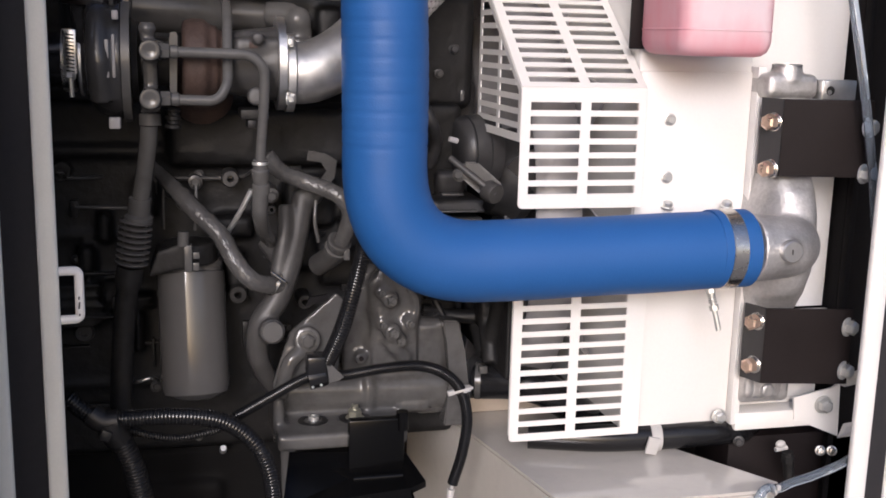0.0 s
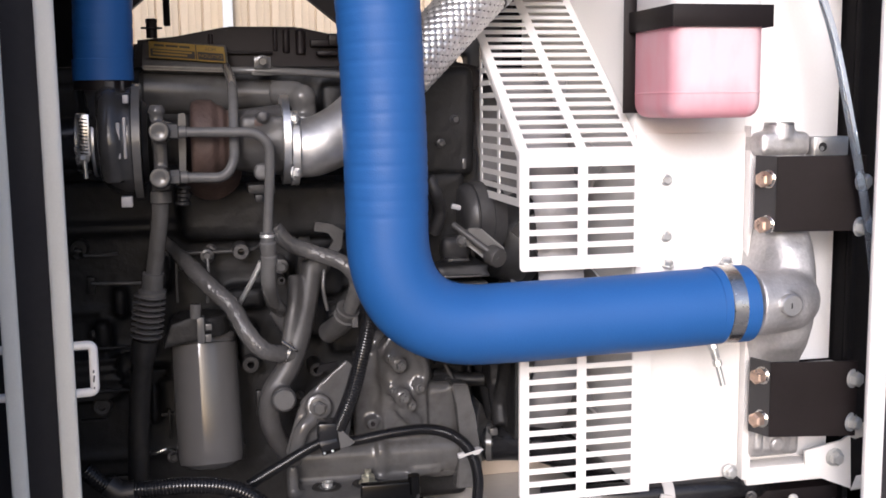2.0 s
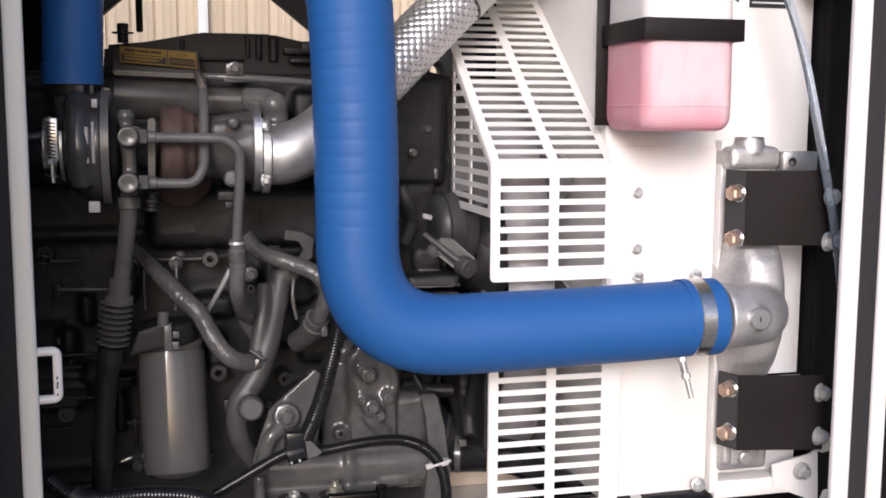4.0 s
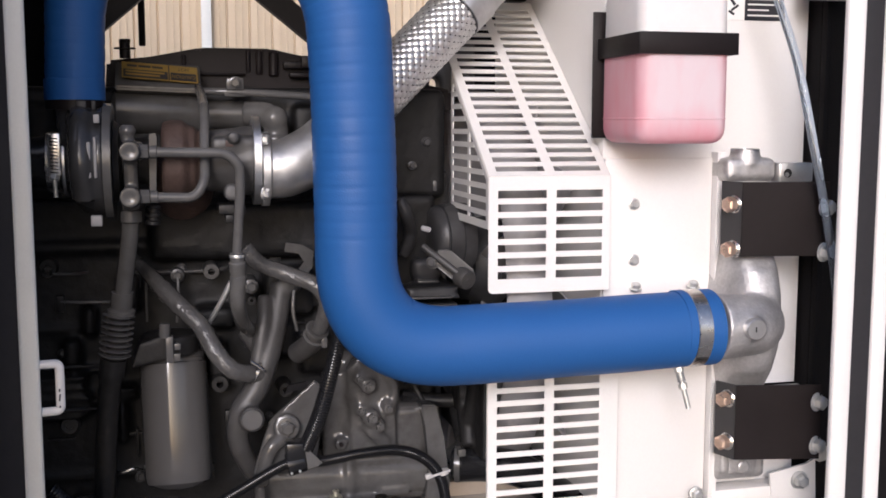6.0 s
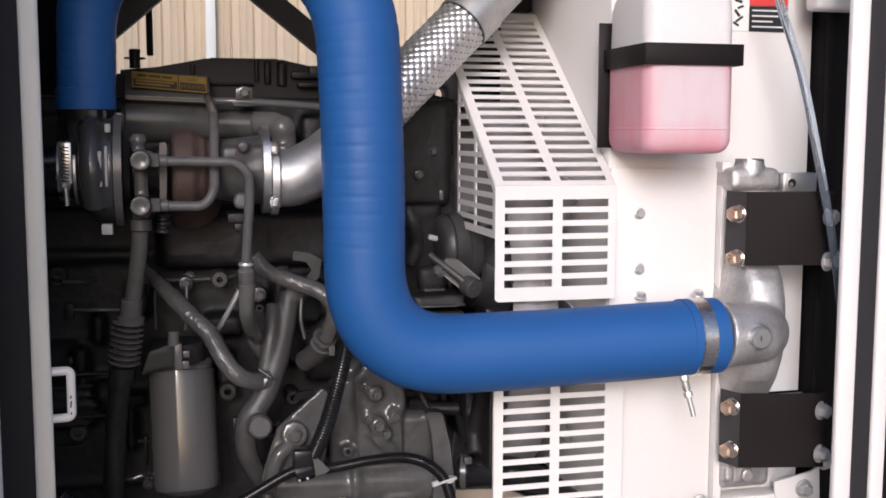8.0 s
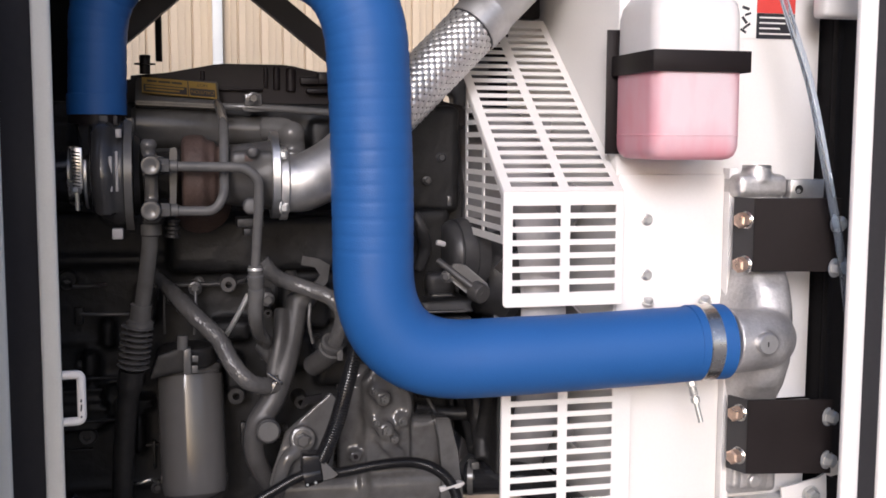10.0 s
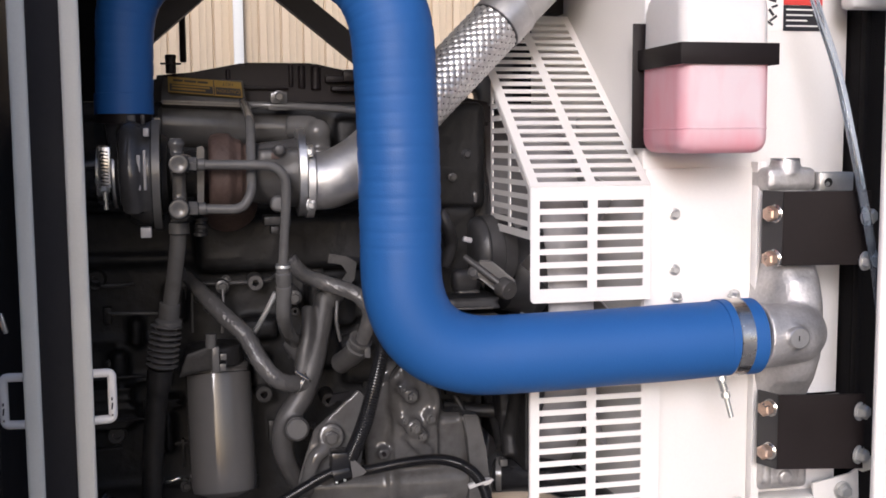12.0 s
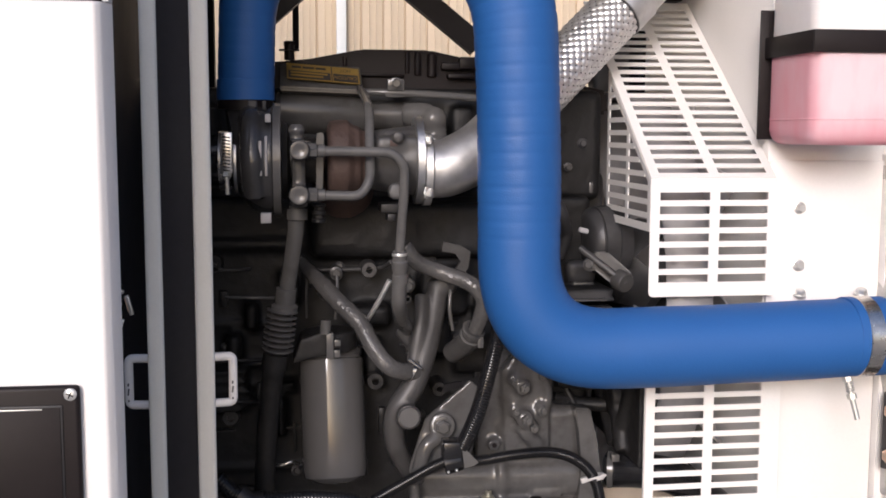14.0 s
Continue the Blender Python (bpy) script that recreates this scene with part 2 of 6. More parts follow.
# ---------------------------------------------------------------- setting
FRONT = 1.19      # the enclosure's door plane
REAR = 2.2
ROOF = 1.95

bm = bmesh.new()
box(bm, (-60, -60, -0.1), (60, 60, 0.0))
solo("ground", bm, CONCRETE, "grey concrete yard under the machine", kind="structure")

# sheet-clad building seen through the open far side
bm = bmesh.new()
box(bm, (-6, 4.62, 0.0), (8, 4.8, 4.5))
wall = solo("wall_building", bm, BEIGE, "beige profiled sheet cladding of the hall behind", kind="structure")
for k in range(-24, 32):
    x = 0.389 + 0.0975 * k
    bm = bmesh.new()
    outline(bm, [(x, 4.62, 0.0), (x + 0.003, 4.606, 0.0), (x + 0.03, 4.6055, 0.0), (x + 0.033, 4.603, 0.0), (x + 0.037, 4.6055, 0.0), (x + 0.06, 4.606, 0.0), (x + 0.063, 4.6035, 0.0), (x + 0.067, 4.606, 0.0), (x + 0.0895, 4.606, 0.0), (x + 0.0925, 4.62, 0.0)], 4.5, (0, 0, 1))
    part("cladding_rib", bm, BEIGE, wall)
bm = bmesh.new()
box(bm, (0.276, 4.55, 0.0), (0.319, 4.6, 4.5), 0.004)
part("trim_post", bm, TRIMW, wall, "white vertical trim post")

# unseen walls added behind the camera; the wide gap shapes light and reflections
bm = bmesh.new(); box(bm, (-9, -3.0, 0), (-2.3, -2.7, 5.0))
solo("wall_unseen_west", bm, CONCRETE, "unseen plain grey wall added to shape light and reflections", kind="structure")
bm = bmesh.new(); box(bm, (4.2, -3.0, 0), (9, -2.7, 5.0))
solo("wall_unseen_east", bm, CONCRETE, "unseen plain grey wall added to shape light and reflections", kind="structure")

# enclosure shell
def shell():
    # roof underside is unseen; white is chosen to bounce light inside
    b = bmesh.new(); box(b, (-1.3, FRONT, ROOF), (1.75, REAR, ROOF + 0.03))
    solo("ceiling", b, WHITE, "unseen underside of the enclosure roof, white to bounce light", kind="structure")
    b = bmesh.new(); box(b, (-1.3, FRONT + 0.02, 0.25), (1.75, REAR, 0.3))
    solo("floor", b, BLACK, "black base frame floor of the enclosure", kind="structure")
    b = bmesh.new(); box(b, (-1.3, FRONT, 0.0), (1.75, REAR, 0.25))
    solo("base_frame", b, BLACK, "black steel skid under the enclosure", kind="structure")
    b = bmesh.new(); box(b, (1.72, FRONT, 0.3), (1.75, REAR, ROOF))
    solo("wall_end", b, FOAM, "black foam-lined end wall of the enclosure", kind="structure")
    b = bmesh.new(); box(b, (-1.3, FRONT + 0.03, 0.3), (-1.27, REAR, ROOF))
    solo("wall_far_end", b, FOAM, "black foam-lined end wall of the enclosure", kind="structure")
    b = bmesh.new()
    box(b, (-1.27, REAR - 0.04, 0.3), (-0.075, REAR, ROOF))
    box(b, (0.771, REAR - 0.04, 0.3), (1.72, REAR, ROOF))
    box(b, (-0.075, REAR - 0.04, 0.3), (0.771, REAR, 1.3))
    solo("wall_rear", b, FOAM, "black lined rear wall with an open doorway", kind="structure")
    # unseen rail, its height chosen by where its shade should fall
    b = bmesh.new(); box(b, (-1.3, FRONT, ROOF - 0.07), (1.75, FRONT + 0.06, ROOF), 0.004)
    solo("trim_top_rail", b, LIFTEDWHITE, "unseen white rail over the door opening, set for its shade", kind="structure")
    b = bmesh.new(); box(b, (-1.3, FRONT, 0.25), (1.75, FRONT + 0.012, 0.42), 0.004)
    solo("trim_sill", b, LIFTEDWHITE, "white steel sill under the door opening", kind="structure")
    for name, a, c in (("wall_end_outside", (1.7505, FRONT, 0.25), (1.7545, REAR + 0.004, ROOF + 0.03)), ("wall_far_end_outside", (-1.3045, FRONT, 0.25), (-1.3005, REAR + 0.004, ROOF + 0.03)),
                       ("roof_sheet", (-1.3045, FRONT - 0.01, ROOF + 0.0305), (1.7545, REAR + 0.01, ROOF + 0.034))):
        b = bmesh.new(); box(b, a, c, 0.001)
        solo(name, b, WHITE, "white painted outer sheet of the enclosure", kind="structure")
    b = bmesh.new(); box(b, (-0.175, 1.25, 0.3), (-0.15, REAR - 0.04, ROOF))
    solo("wall_partition", b, SEAL, "black lined partition between the compartments", kind="structure")


shell()


def door_post(x0, x1, x2, x3, name, paint):
    """White folded flanges with a black seal between them."""
    p = thing(name, ((x0 + x3) / 2, FRONT, 0.42), "white folded steel door post with black rubber seal", "post", kind="structure")
    for a, b in ((x0, x1), (x2, x3)):
        bm = bmesh.new(); box(bm, (a, FRONT, 0.42), (b, FRONT + 0.014, ROOF - 0.07), 0.005, seg=3)
        part("flange", bm, paint, p)
    bm = bmesh.new(); box(bm, (x1 - 0.002, FRONT + 0.006, 0.42), (x2 + 0.002, FRONT + 0.03, ROOF - 0.07), 0.003)
    part("seal", bm, SEAL, p, "flat black rubber door seal")
    return p


XA, XB, XC, XD = -0.0958, -0.0746, -0.0346, -0.0112
# lifted white on the shaded post, plain white on the lit one
door_post(XA, XB, XC, XD, "post_centre", LIFTEDWHITE)
XR = 1.131
door_post(XR, XR + 0.031, XR + 0.064, XR + 0.09, "post_right", WHITE)


def striker(side):
    """A white U-shaped latch loop welded on the post, its paint chipped where the latch rubs."""
    x0 = XD - 0.01 if side > 0 else XA + 0.01
    x1 = 0.0154 - 0.004 if side > 0 else -0.126 + 0.004
    y, z0, z1 = 1.207, 1.114, 1.052
    t = thing("door_striker", ((x0 + x1) / 2, y, z1), "white painted U-shaped door striker loop on the post", "striker", "door strikers")
    bm = bmesh.new()
    tube(bm, rounded([(x0, y - 0.004, z0), (x1, y, z0), (x1, y, z1), (x0, y - 0.004, z1)], 0.007, 6), 0.0058, 14)
    part("loop", bm, WHITE, t)
    for dz, h in ((0.014, 0.009), (0.026, 0.004), (0.005, 0.003)):
        bm = bmesh.new()
        box(bm, (x1 - 0.0012, y - 0.0064, z1 + dz), (x1 + 0.0008, y - 0.0052, z1 + dz + h), 0.0003, pose(0, 0, 0, 0, 7, 0))
        part("paint_chip", bm, DARKGREY, t, "dark worn spot")


striker(1)
striker(-1)


def side_door():
    """A door ajar: a folded white skin, its frame behind, and a dark pane above."""
    x1, top = -0.0765, 1.5305
    d = thing("door_left", (x1 - 0.3, 0.86, 0.4), "white sheet steel enclosure door standing slightly open", "door", kind="structure")
    bm = bmesh.new()
    outline(bm, [(x1 - 0.9, 0.853, 0.4), (-0.091, 0.853, 0.4), (-0.0885, 0.8536, 0.4), (-0.0865, 0.8555, 0.4), (-0.0785, 0.876, 0.4), (x1, 0.885, 0.4), (x1 - 0.003, 0.889, 0.4), (x1 - 0.9, 0.889, 0.4)], top - 0.4, (0, 0, 1))
    up = [e for e in bm.edges if all(v.co.z > top - 1e-4 for v in e.verts) and all(v.co.y < 0.872 for v in e.verts)]
    bmesh.ops.bevel(bm, geom=up, offset=0.004, segments=3, affect="EDGES", profile=0.5)
    part("skin", bm, WHITE, d)
    bm = bmesh.new()
    box(bm, (-0.0835, 0.868, top + 0.0005), (x1 - 0.0002, 0.889, 1.9), 0.002)
    part("window_frame", bm, WHITE, d)
    bm = bmesh.new()
    box(bm, (x1 - 0.9, 0.87, top + 0.0005), (-0.084, 0.876, 1.9), 0.001)
    part("pane", bm, BLACKGLOSS, d, "dark tinted pane")
    lx, lz = -0.1115, 1.1655
    bm = bmesh.new(); box(bm, (lx - 0.16, 0.843, lz - 0.2), (lx, 0.852, lz), 0.0045, seg=3)
    latch = part("latch_plate", bm, BLACK, d, "black recessed paddle latch")
    bm = bmesh.new()
    box(bm, (lx - 0.15, 0.8405, lz - 0.19), (lx - 0.016, 0.8428, lz - 0.0185), 0.001)
    part("recess_rim", bm, DARKGREY, latch)
    bm = bmesh.new()
    box(bm, (lx - 0.149, 0.8385, lz - 0.189), (lx - 0.0175, 0.8402, lz - 0.02), 0.0008)
    part("paddle", bm, BLACK, latch)
    # zinc strip put on the paddle as a painted glint
    bm = bmesh.new(); box(bm, (lx - 0.14, 0.8375, lz - 0.0222), (lx - 0.034, 0.8384, lz - 0.0208), 0.0003)
    part("paddle_glint", bm, ZINC, latch, "bright strip standing in for a glint")
    bm = bmesh.new(); lathe(bm, (lx - 0.0085, 0.843, lz - 0.0085), (0, -1, 0), [(0, 0.0062), (0.0015, 0.006), (0.0028, 0.004), (0.003, 0.001)], 18)
    part("screw", bm, ZINC, latch)
    for a in (25, 115):
        bm = bmesh.new()
        c = Vector((lx - 0.0085, 0.8398, lz - 0.0085))
        box(bm, c - Vector((0.0036, 0.0003, 0.0006)), c + Vector((0.0036, 0.0003, 0.0006)), 0, pose(0, 0, 0, 0, a, 0))
        part("screw_slot", bm, BLACK, latch)
    return d


side_door()


# ---------------------------------------------------------------- cooling pack: shroud, guards, cooler
GUARD, PANEL = 1.355, 1.392


def slotted(bm, o, u, v, thick, us, vs, hole):
    """A stamped sheet: o a corner, u and v unit vectors, us and vs the break lines along them, hole(i, j) tells the open cells."""
    o, u, v = Vector(o), Vector(u), Vector(v)
    n = u.cross(v).normalized() * thick
    nu, nv = len(us) - 1, len(vs) - 1
    solid = lambda i, j: 0 <= i < nu and 0 <= j < nv and not hole(i, j)
    grid = {}

    def at(i, j, back):
        if (i, j, back) not in grid:
            grid[i, j, back] = bm.verts.new(o + u * us[i] + v * vs[j] + (n if back else Vector((0, 0, 0))))
        return grid[i, j, back]

    for i in range(nu):
        for j in range(nv):
            if not solid(i, j):
                continue
            c = [(i, j), (i + 1, j), (i + 1, j + 1), (i, j + 1)]
            bm.faces.new([at(*k, 0) for k in c])
            bm.faces.new([at(*k, 1) for k in c[::-1]])
            for (a, b), (di, dj) in zip(zip(c, c[1:] + c[:1]), ((0, -1), (1, 0), (0, 1), (-1, 0))):
                if not solid(i + di, j + dj):
                    bm.faces.new((at(*a, 0), at(*a, 1), at(*b, 1), at(*b, 0)))
    return bm


def round_corner(bm, u, v, r):
    """Rounds the sheet's corner edge that lies at x = u, z = v."""
    es = [e for e in bm.edges if all(abs(p.co.x - u) < 1e-5 and abs(p.co.z - v) < 1e-5 for p in e.verts)]
    bmesh.ops.bevel(bm, geom=es, offset=r, segments=4, affect="EDGES", profile=0.5)


def slot_lines(first, pitch, gap, count, total):
    """Break lines of a row of slots: margin, slot, bar, slot, ... margin."""
    out = [0.0]
    for k in range(count):
        out += [first + k * pitch, first + k * pitch + gap]
    return out + [total]


COLS = [0.0, 0.015, 0.094, 0.110, 0.187, 0.2]
opened = lambda i, j: i in (1, 3) and j % 2 == 1
GX0, GX1 = 0.628, 0.828


def upper_guard():
    g = thing("fan_guard_upper", (GX0, GUARD, 1.158), "white slotted sheet steel fan guard with sloping top", "guard", "fan guards")
    bm = bmesh.new()
    slotted(bm, (GX0, GUARD, 1.158), (1, 0, 0), (0, 0, 1), 0.002, COLS, slot_lines(0.022, 0.021, 0.012, 7, 0.181), opened)
    round_corner(bm, GX0, 1.158, 0.007)
    part("front_sheet", bm, WHITE, g)
    d = Vector((0, 0.411, 0.312)).normalized()
    bm = bmesh.new()
    slotted(bm, Vector((GX0, GUARD, 1.339)), (1, 0, 0), d, 0.002, COLS, slot_lines(0.0108, 0.023, 0.0132, 21, 0.51), opened)
    part("sloping_sheet", bm, WHITE, g)
    # end sheet with its slots cut to the slope
    bot, back = 1.258, 1.588
    top = lambda y: 1.339 + (y - GUARD) * 0.312 / 0.411
    x0, x1 = GX0, GX0 + 0.002
    bm = bmesh.new()
    outline(bm, [(x0, GUARD + 0.002, bot), (x0, back, bot), (x0, back, bot + 0.012), (x0, GUARD + 0.014, bot + 0.012), (x0, GUARD + 0.014, top(GUARD + 0.014) - 0.016),
                 (x0, back, top(back) - 0.016), (x0, back, top(back) - 0.003), (x0, GUARD + 0.002, top(GUARD) - 0.002)], 0.002, (1, 0, 0))
    end = part("end_sheet", bm, WHITE, g)
    for y0, y1 in ((GUARD + 0.112, GUARD + 0.124), (back - 0.012, back)):
        bm = bmesh.new()
        outline(bm, [(x0, y0, bot + 0.0125), (x0, y1, bot + 0.0125), (x0, y1, top(y1) - 0.0165), (x0, y0, top(y0) - 0.0165)], 0.002, (1, 0, 0))
        part("upright", bm, WHITE, end)
    for k in range(12):
        z = 1.265 + 0.0125 + k * 0.021
        z2 = z + 0.0085
        ys = max(GUARD + 0.0142, GUARD + (z2 - 1.339) * 0.411 / 0.312 + 0.0175)
        for y0, y1 in ((GUARD + 0.0142, GUARD + 0.1118), (GUARD + 0.1242, back - 0.0122)):
            if max(ys, y0) < y1 - 0.002:
                bm = bmesh.new()
                box(bm, (x0, max(ys, y0), z), (x1, y1, z2))
                part("slat", bm, WHITE, end)


def lower_guard():
    g = thing("fan_guard_lower", (GX0, GUARD, 0.787), "flat white slotted sheet steel fan guard", "guard", "fan guards")
    bm = bmesh.new()
    slotted(bm, (GX0, GUARD, 0.787), (1, 0, 0), (0, 0, 1), 0.002, COLS[:-1] + [0.219], slot_lines(0.012, 0.0208, 0.012, 15, 0.335), opened)
    round_corner(bm, GX0, 0.787, 0.006)
    part("front_sheet", bm, WHITE, g)
    bm = bmesh.new()
    box(bm, (GX0, GUARD + 0.0025, 0.796), (GX0 + 0.002, GUARD + 0.006, 1.12))
    part("edge_return", bm, WHITE, g)


upper_guard()
lower_guard()


def shroud():
    s = thing("radiator_shroud", (0.84, PANEL, 0.78), "white painted steel radiator shroud side with bolts", "shroud")
    bm = bmesh.new()
    box(bm, (GX1 + 0.002, PANEL, 0.783), (1.022, PANEL + 0.004, 1.95), 0.001)
    part("side_sheet", bm, WHITE, s)
    bm = bmesh.new()
    box(bm, (GX1 + 0.004, PANEL - 0.006, 0.785), (1.0215, PANEL - 0.0005, 1.365), 0.0015)
    part("cover_sheet", bm, WHITE, s)
    bm = bmesh.new()
    box(bm, (1.022, PANEL - 0.022, 0.783), (1.0255, PANEL + 0.004, 1.3745), 0.001)
    box(bm, (1.0255, PANEL - 0.022, 0.783), (1.037, PANEL - 0.0185, 1.3745), 0.001)
    part("edge_fold", bm, WHITE, s)
    # black strip put in for the shadow gap beside the fold
    bm = bmesh.new()
    box(bm, (1.0375, 1.397, 0.8), (1.05, 1.428, 1.37))
    part("shade_strip", bm, FOAM, s, "black strip standing in for the shadow gap")
    bm = bmesh.new()
    box(bm, (GX1 + 0.002, PANEL + 0.0045, 0.783), (GX1 + 0.006, 2.0, 1.95), 0.001)
    part("fan_side_sheet", bm, WHITE, s)
    bolt((0.883, 1.386, 1.291), (0, -1, 0), 0.0075, ZINC, s)
    bolt((0.884, 1.386, 1.2), (0, -1, 0), 0.0075, ZINC, s)
    bolt((1.0, 1.37, 0.8), (0, -1, 0), 0.0095, ZINC, s)
    bolt((0.888, 1.385, 1.152), (0, -0.3, 1), 0.008, ZINC, s)
    bolt((0.984, 1.37, 1.154), (0, -0.3, 1), 0.008, ZINC, s)
    return s


shroud()


def cooler_frame():
    f = thing("radiator_support", (1.1, 1.43, 0.72), "white painted steel radiator support with foot", "radiator support")
    bm = bmesh.new()
    box(bm, (1.0265, 1.43, 0.967), (1.216, 1.434, 1.95), 0.001)
    part("side_sheet", bm, WHITE, f)
    bm = bmesh.new()
    box(bm, (1.026, 1.385, 0.955), (1.235, 1.434, 0.963), 0.002)
    part("lower_lip", bm, WHITE, f)
    bm = bmesh.new()
    box(bm, (1.03, 1.368, 0.772), (1.19, 1.41, 0.803), 0.003)
    part("bottom_rail", bm, WHITE, f)
    bm = bmesh.new()
    box(bm, (1.03, 1.411, 0.775), (1.205, 1.415, 0.953), 0.001)
    part("lower_sheet", bm, WHITE, f)
    bm = bmesh.new()
    outline(bm, [(1.139, 1.365, 0.787), (1.223, 1.36, 0.753), (1.218, 1.36, 0.849), (1.202, 1.36, 0.84), (1.135, 1.365, 0.826)], 0.005, (0, 1, 0))
    foot = part("foot_bracket", bm, WHITE, f)
    bm = bmesh.new()
    outline(bm, [(1.216, 1.357, 0.85), (1.206, 1.33, 0.877), (1.223, 1.3, 0.894), (1.225, 1.3, 0.874), (1.217, 1.345, 0.85)], 0.004, (0, 0.3, -1))
    part("upper_return", bm, WHITE, foot)
    bm = bmesh.new()
    outline(bm, [(1.221, 1.357, 0.754), (1.232, 1.36, 0.775), (1.263, 1.34, 0.788), (1.251, 1.32, 0.774)], 0.004, (0, 0.3, -1))
    part("lower_return", bm, WHITE, foot)
    bolt((1.189, 1.36, 0.812), (0, -1, 0), 0.012, ZINC, f)
    # dark core behind and beside
    c = thing("cooler_core", (1.22, 1.45, 0.8), "black finned radiator core beside the white frame", "radiator")
    bm = bmesh.new()
    box(bm, (1.222, 1.40, 0.6), (1.60, 2.1, 1.95), 0.003)
    part("core", bm, FOAM, c)
    bm = bmesh.new()
    box(bm, (1.2225, 1.385, 0.6), (1.234, 1.3995, 1.95), 0.002)
    part("side_channel", bm, FOAM, c)


cooler_frame()


def charge_cooler():
    """The aluminium end tank between the two black clamps."""
    m = thing("charge_air_cooler_tank", (1.1, 1.34, 0.8), "cast aluminium charge air cooler end tank with plug", "cooler tank")

    def skin(b, rows, seg=18):
        """Stacked D-shaped sections: rows of (z, left x, right x, front y, squareness), flat at the back."""
        rings = []
        for z, xl, xr, yf, e in rows:
            cx, hw, dep, ring = (xl + xr) / 2, (xr - xl) / 2, 1.425 - yf, []
            for k in range(seg + 1):
                a = math.pi * k / seg
                c, s = math.cos(a), math.sin(a)
                ring.append(b.verts.new((cx - hw * math.copysign(abs(c) ** e, c), 1.425 - dep * abs(s) ** e, z)))
            rings.append(ring)
        for r0, r1 in zip(rings, rings[1:]):
            for k in range(seg):
                b.faces.new((r0[k], r0[k + 1], r1[k + 1], r1[k]))
            b.faces.new((r0[seg], r0[0], r1[0], r1[seg]))
        b.faces.new(rings[0])
        b.faces.new(rings[-1])

    def body(b):
        skin(b, [(0.83, 1.035, 1.122, 1.36, 0.5), (0.93, 1.033, 1.12, 1.352, 0.5), (0.985, 1.028, 1.117, 1.335, 0.6), (1.02, 1.022, 1.122, 1.305, 0.75), (1.06, 1.016, 1.127, 1.288, 0.8), (1.106, 1.014, 1.129, 1.282, 0.82),
                 (1.15, 1.018, 1.128, 1.288, 0.8), (1.185, 1.023, 1.124, 1.302, 0.72), (1.21, 1.027, 1.12, 1.322, 0.6), (1.24, 1.03, 1.116, 1.338, 0.5), (1.33, 1.03, 1.116, 1.345, 0.45)])
        tube(b, rounded([(0.972, 1.2755, 1.106), (1.062, 1.2795, 1.104), (1.07, 1.40, 1.102)], 0.08, 12), lambda s: 0.0525 - 0.012 * min(1.0, s / 0.16), 40)
        rod(b, (1.041, 1.27, 1.1), (1.0135, 1.226, 1.11), 0.0195, 0.0185, 28)

    cast("tank_body", body, ALUSAND, m, voxel=0.003, rounds=7)
    bm = bmesh.new()
    box(bm, (1.0265, 1.37, 1.04), (1.0305, 1.425, 1.325), 0.001)
    box(bm, (1.0265, 1.37, 0.83), (1.0305, 1.425, 0.985), 0.001)
    part("joint_flange", bm, ALU, m, "thin machined joint flange")

    def top(b):
        box(b, (1.021, 1.338, 1.327), (1.112, 1.42, 1.366), 0.011)
        rod(b, (1.066, 1.362, 1.355), (1.066, 1.362, 1.379), 0.026, 0.023, 30)

    cast("top_casting", top, ALUSAND, m, voxel=0.0025, rounds=3)
    bm = bmesh.new()
    lathe(bm, (1.066, 1.362, 1.376), (0, 0, 1), [(0, 0.0235), (0.003, 0.0235), (0.0045, 0.022), (0.0045, 0.014), (-0.004, 0.013)], 32)
    part("filler_boss", bm, ALU, m, "machined filler boss")
    bm = bmesh.new()
    lathe(bm, (1.013, 1.228, 1.11), (0, -1, 0), [(0, 0.0165), (0.011, 0.0165), (0.0128, 0.015)], 32)
    plug = part("plug", bm, SILVER, m, "round aluminium plug")
    bm = bmesh.new()
    box(bm, (1.0105, 1.2146, 1.106), (1.0125, 1.2153, 1.114), 0.0002)
    part("plug_mark", bm, DARKSHADE, plug)
    bm = bmesh.new()
    box(bm, (1.112, 1.332, 1.3265), (1.1735, 1.36, 1.3575), 0.0025)
    lug = part("lug", bm, ALU, m)
    # dark disc laid on the lug for the shade in its hole
    bm = bmesh.new()
    lathe(bm, (1.127, 1.332, 1.341), (0, -1, 0), [(-0.002, 0.0075), (0.0006, 0.0072)], 20)
    part("lug_hole_disc", bm, DARKSHADE, lug)
    bm = bmesh.new()
    lathe(bm, (1.1255, 1.3312, 1.3385), (0, -1, 0), [(-0.001, 0.0042), (0.0006, 0.0036)], 14)
    part("hole_thread", bm, ALU, lug)

    def foot(b):
        box(b, (1.032, 1.362, 0.881), (1.124, 1.40, 0.821), 0.008)
        box(b, (1.034, 1.352, 0.89), (1.052, 1.39, 0.835), 0.005)
        rod(b, (1.078, 1.37, 0.845), (1.078, 1.352, 0.845), 0.014, 0.012)

    cast("tank_foot", foot, ALUSAND, m, voxel=0.003, rounds=4)
    return m


charge_cooler()


